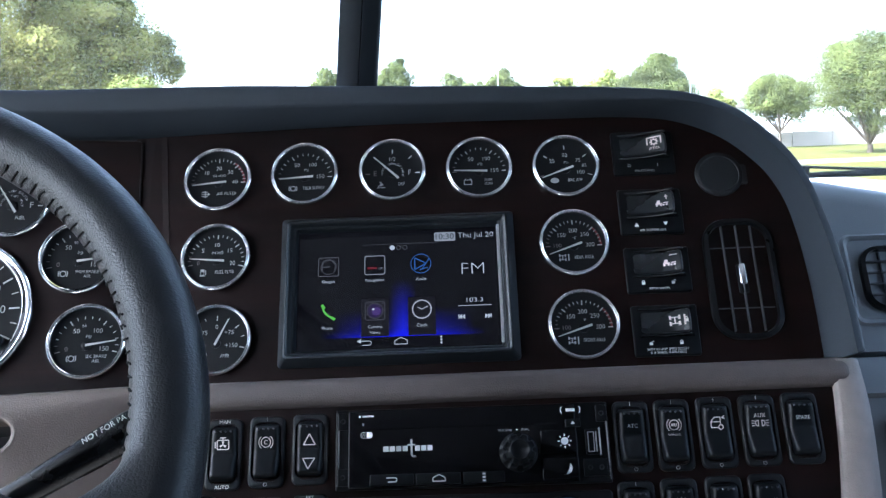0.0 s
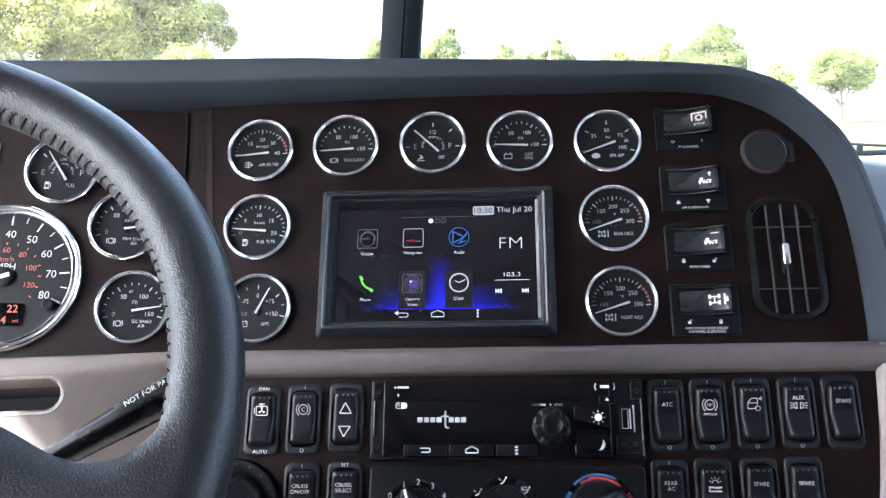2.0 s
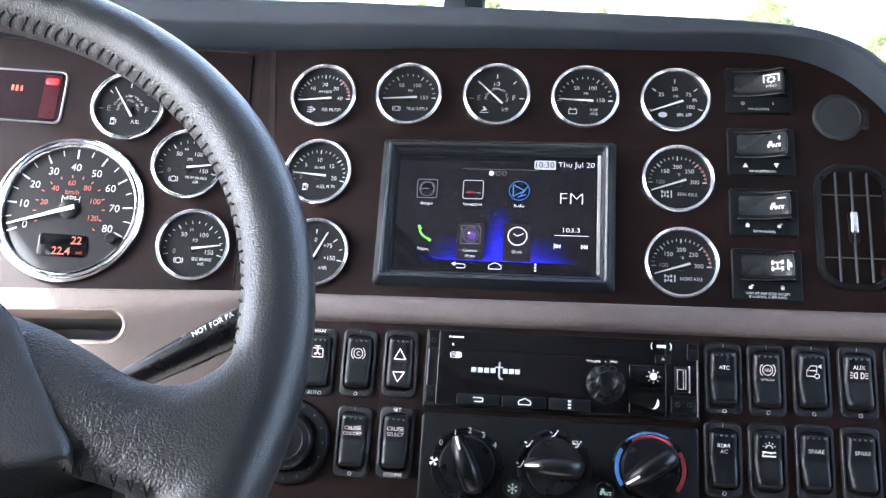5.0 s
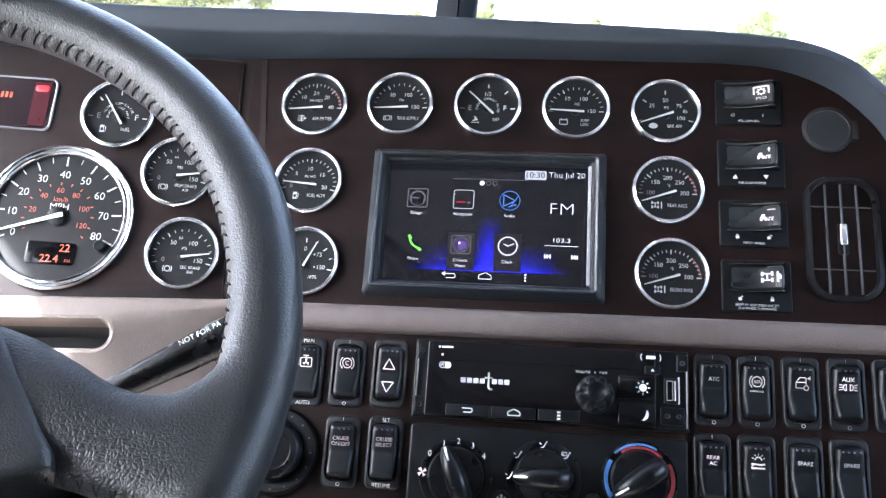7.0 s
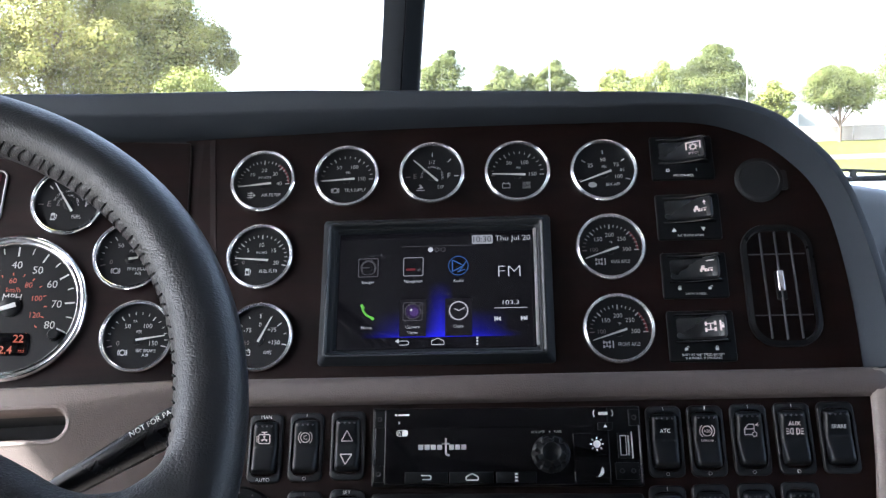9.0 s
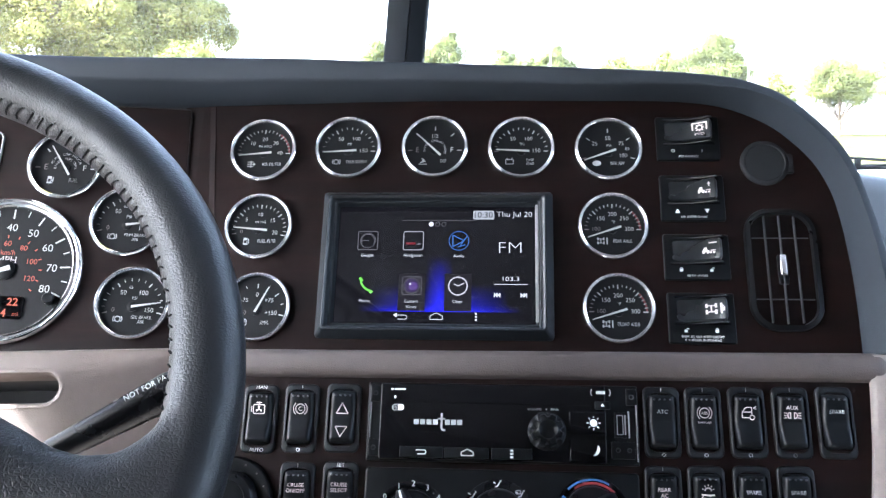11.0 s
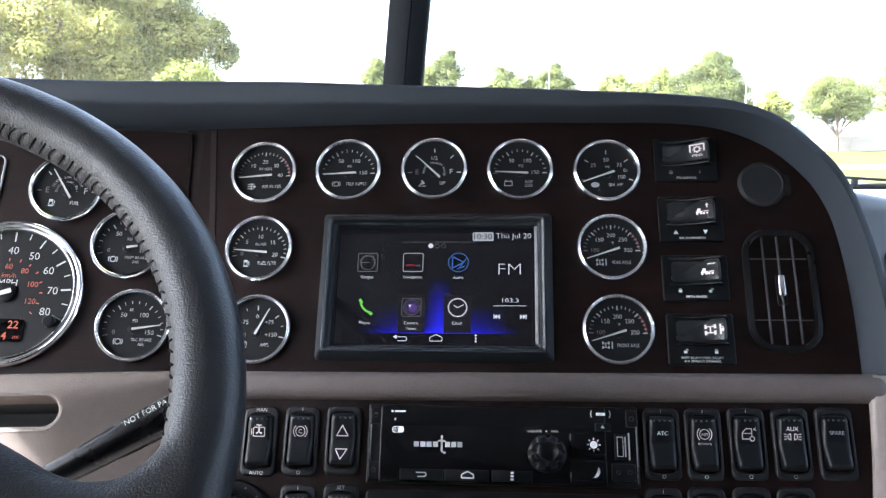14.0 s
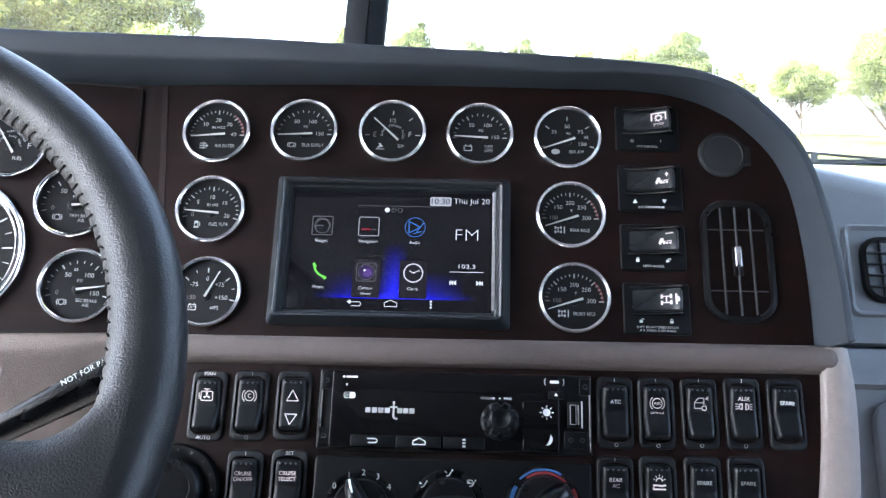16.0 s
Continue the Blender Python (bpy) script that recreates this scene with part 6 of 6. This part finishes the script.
GRASS = grass_material()
ASPHALT = material("pale_asphalt", (0.22, 0.21, 0.2), 0.9, vary=0.15, scale=2)
CONCRETE = material("pale_concrete", (0.17, 0.152, 0.125), 0.9, spec=0.1, vary=0.12, scale=1.5)
BARK = material("grey_brown_bark", (0.10, 0.075, 0.055), 0.9, vary=0.3, scale=8, bump=0.6, bump_scale=20)
bm = bmesh.new()
bmesh.ops.create_circle(bm, cap_ends=True, segments=64, radius=2500)
solid("ground", bm, GRASS, pose(0, 0, 0), "flat mown grass reaching the horizon", "ground", kind="structure", smooth=0)
block("road", -60, 60, -8, 24, -0.1, 0.012, ASPHALT, "pale asphalt lot under the truck", "road")
block("drive", -10, 120, 47.0, 52.0, -0.1, 0.02, CONCRETE, "pale concrete drive across the grass", "road")


def leaf_material(name, color):
    m = material(name, color, 0.75, vary=0, spec=0.2)
    nt = m.node_tree
    b = nt.nodes["Principled BSDF"]
    geo = nt.nodes.new("ShaderNodeNewGeometry")
    hsv = nt.nodes.new("ShaderNodeHueSaturation")
    hsv.inputs["Color"].default_value = (*color, 1)
    r = nt.nodes.new("ShaderNodeMapRange")
    r.inputs[3].default_value, r.inputs[4].default_value = 0.88, 1.12
    nt.links.new(geo.outputs["Random Per Island"], r.inputs[0])
    # whole boughs differ in tone, single leaves a little
    co, boughs, tone, both = (nt.nodes.new("ShaderNode" + k) for k in ("TexCoord", "TexNoise", "MapRange", "Math"))
    boughs.inputs["Scale"].default_value, boughs.inputs["Detail"].default_value = 0.55, 3.0
    tone.inputs[1].default_value, tone.inputs[2].default_value = 0.35, 0.65
    tone.inputs[3].default_value, tone.inputs[4].default_value = 0.55, 1.35
    both.operation = "MULTIPLY"
    nt.links.new(co.outputs["Object"], boughs.inputs["Vector"])
    nt.links.new(boughs.outputs[0], tone.inputs[0])
    nt.links.new(tone.outputs[0], both.inputs[0])
    nt.links.new(r.outputs[0], both.inputs[1])
    nt.links.new(both.outputs[0], hsv.inputs["Value"])
    r2 = nt.nodes.new("ShaderNodeMapRange")
    r2.inputs[3].default_value, r2.inputs[4].default_value = 0.475, 0.52
    nt.links.new(geo.outputs["Random Per Island"], r2.inputs[0])
    nt.links.new(r2.outputs[0], hsv.inputs["Hue"])
    nt.links.new(hsv.outputs[0], b.inputs["Base Color"])
    tr = nt.nodes.new("ShaderNodeBsdfTranslucent")
    mixs = nt.nodes.new("ShaderNodeMixShader")
    mixs.inputs[0].default_value = 0.2
    nt.links.new(hsv.outputs[0], tr.inputs["Color"])
    nt.links.new(b.outputs[0], mixs.inputs[1])
    nt.links.new(tr.outputs[0], mixs.inputs[2])
    nt.links.new(mixs.outputs[0], nt.nodes["Material Output"].inputs["Surface"])
    return m


LEAF = [leaf_material("green_leaves", (0.084, 0.096, 0.026)), leaf_material("olive_leaves", (0.200, 0.190, 0.052)), leaf_material("yellow_green_leaves", (0.17, 0.185, 0.045))]


def tree(x, y, height, radius, base, mat, seed, leaves=3500, size=0.35, label="broad green tree on the grass", clumps=60):
    """Tapered trunk with limbs, and a crown of lumps built from single leaves."""
    rng = random.Random(seed)
    t = thing("tree", pose(x, y, 0), label, "tree", "trees across the grass")
    bm = tube([(0, 0, -0.1), (0.05, 0, base * 0.5), (0.0, 0.05, base * 1.1), (0.1, 0, height * 0.6)], [radius * 0.045, radius * 0.036, radius * 0.030, radius * 0.012], 10)
    centre, hh = (height + base) / 2, (height - base) / 2
    lumps = []
    for k in range(clumps):
        while True:
            p = Vector((rng.uniform(-1, 1), rng.uniform(-1, 1), rng.uniform(-1, 1)))
            if 0.3 < p.length < 1.0:
                break
        p *= p.length ** -0.35
        taper = 1.0 - 0.25 * p.z if p.z > 0 else 1.0 / math.sqrt(max(1.0 - p.z * p.z, 0.3))   # the crown hangs broad at its foot
        big = radius * (1.65 / math.sqrt(clumps)) * rng.choice((0.75, 1.0, 1.3, 1.7))
        lumps.append((Vector((p.x * (radius - big) * taper, p.y * (radius - big) * taper, centre + p.z * (hh - big) * 0.95)), big))
    reach = max(c.z + r for c, r in lumps) - base
    lumps = [(Vector((c.x, c.y, base + (c.z - base) * (height - base) / reach)), r) for c, r in lumps]
    for c, r in lumps[:9]:
        tube([(0, 0, base * 0.9), (c.x * 0.5, c.y * 0.5, (base + c.z) / 2), tuple(c)], [radius * 0.024, radius * 0.016, radius * 0.006], 6, bm)
    part("trunk", bm, BARK, t)
    # single leaves, four corners each, scattered over the lumps
    gen = np.random.default_rng(seed)
    pick = gen.integers(0, len(lumps), leaves)
    centres = np.array([tuple(c) for c, _ in lumps])[pick]
    radii = np.array([r for _, r in lumps])[pick][:, None]

    def unit(a):
        return a / np.linalg.norm(a, axis=1, keepdims=True)

    out = unit(gen.normal(size=(leaves, 3)))
    out[:, 2] = np.where(gen.uniform(size=leaves) < 0.45, np.abs(out[:, 2]), out[:, 2])   # most leaves sit on the upper side of their clump
    at_leaf = centres + out * radii * (1, 1, 0.85) * gen.uniform(0.7, 1.1, (leaves, 1)) * (1 + 0.16 * gen.normal(size=(leaves, 1)))
    at_leaf[:, 2] = np.maximum(at_leaf[:, 2], base * 0.75 + gen.uniform(0, 0.6, leaves))
    face = unit(out + 0.5 * gen.uniform((-1, -1, -0.4), (1, 1, 1.2), (leaves, 3)))
    u = unit(np.cross(face, unit(gen.normal(size=(leaves, 3)))))
    v = np.cross(face, u)
    s = size * gen.uniform(0.6, 1.3, (leaves, 1))
    verts = np.stack([at_leaf - u * s, at_leaf + v * s * 0.5, at_leaf + u * s, at_leaf - v * s * 0.5], axis=1).reshape(-1, 3)
    faces = np.arange(4 * leaves).reshape(-1, 4)
    me = bpy.data.meshes.new("crown")
    me.from_pydata(verts.tolist(), [], faces.tolist())
    me.materials.append(mat)
    ob = new("crown", me)
    ob.parent = t
    return t

G_, O_, Y_ = LEAF
tree(-25.5, 45.0, 18.0, 9.0, 2.0, O_, 1, 270000, 0.085, "large olive-green tree with a broad dense crown", 150)
tree(-20.4, 46.0, 12.0, 5.6, 0.9, O_, 2, 120000, 0.075, "olive-green tree with a rounded crown", 75)
tree(-14.75, 38.0, 6.0, 2.2, 0.4, Y_, 3, 30000, 0.075, "low yellow-green tree beside the large one")
tree(-18.8, 123.0, 13.7, 3.4, 1.5, G_, 4, 14000, 0.2)
tree(-9.1, 123.0, 14.4, 4.6, 1.5, G_, 14, 20000, 0.2)
tree(0.0, 139.0, 13.4, 4.8, 1.2, G_, 5, 20000, 0.2)
tree(4.2, 140.0, 11.6, 3.4, 1.2, G_, 15, 12000, 0.2)
tree(8.0, 139.0, 13.7, 4.6, 1.2, G_, 6, 20000, 0.2)
tree(17.2, 127.0, 11.2, 4.8, 0.8, Y_, 7, 14000, 0.2, "yellow-green tree on the grass")
tree(22.4, 127.0, 12.2, 4.6, 0.8, Y_, 8, 14000, 0.2, "yellow-green tree on the grass")
tree(24.2, 101.0, 11.8, 5.6, 1.4, G_, 9, 45000, 0.12, clumps=48)
tree(34.0, 109.0, 7.6, 3.0, 0.8, Y_, 10, 10000, 0.16, "yellow-green tree on the grass")
tree(31.4, 81.0, 7.9, 3.9, 1.6, G_, 11, 36000, 0.095, clumps=44)
tree(29.8, 60.0, 9.1, 5.3, 0.75, G_, 12, 110000, 0.066, "spreading green tree with a short trunk")
tree(39.0, 58.0, 8.5, 4.8, 1.6, G_, 13, 40000, 0.1)
WALLED = material("sunned_concrete_wall", (0.34, 0.30, 0.26), 0.9, spec=0.1, vary=0.14, scale=0.7)
fence = thing("fence_wall", pose(52, 84.5, 0), "long low pale concrete boundary wall", "wall")
for k in range(16):
    bm = bmesh.new()
    box(bm, -24 + 4 * k - 1.96, -24 + 4 * k + 1.96, -0.1, 0.1, -0.05, 1.45, 0.02)
    part("wall_panel", bm, WALLED, fence)
PALE = material("pale_glass", (0.22, 0.22, 0.21), 0.3, vary=0.05)
bld = thing("building", pose(56, 112, 0), "low white industrial building with a flat roof", "building")
part("wall", box(bmesh.new(), -22, 30, 0, 16, -0.1, 4.6), PAINT, bld)
part("roof", box(bmesh.new(), -22.4, 30.4, -0.4, 16.4, 4.6, 4.9), CONCRETE, bld)
for k in range(6):
    part("window", box(bmesh.new(), -18 + 7 * k, -14.6 + 7 * k, -0.06, 0.02, 1.2, 2.9), PALE, bld)
STEEL = material("grey_steel", (0.45, 0.46, 0.47), 0.5, metal=0.5, vary=0.1)
for x, y, h in ((5.2, 100.0, 14.2), (26.7, 95.0, 16.9)):
    p = thing("street_lamp", pose(x, y, 0), "tall thin grey steel lamp post with a flat head", "street lamp", "lamp posts")
    part("post", tube([(0, 0, -0.1), (0, 0, h)], [0.08, 0.035], 10), STEEL, p)
    part("head", box(bmesh.new(), -0.75, 0.75, -0.18, 0.18, h - 0.02, h + 0.12, 0.03), STEEL, p)
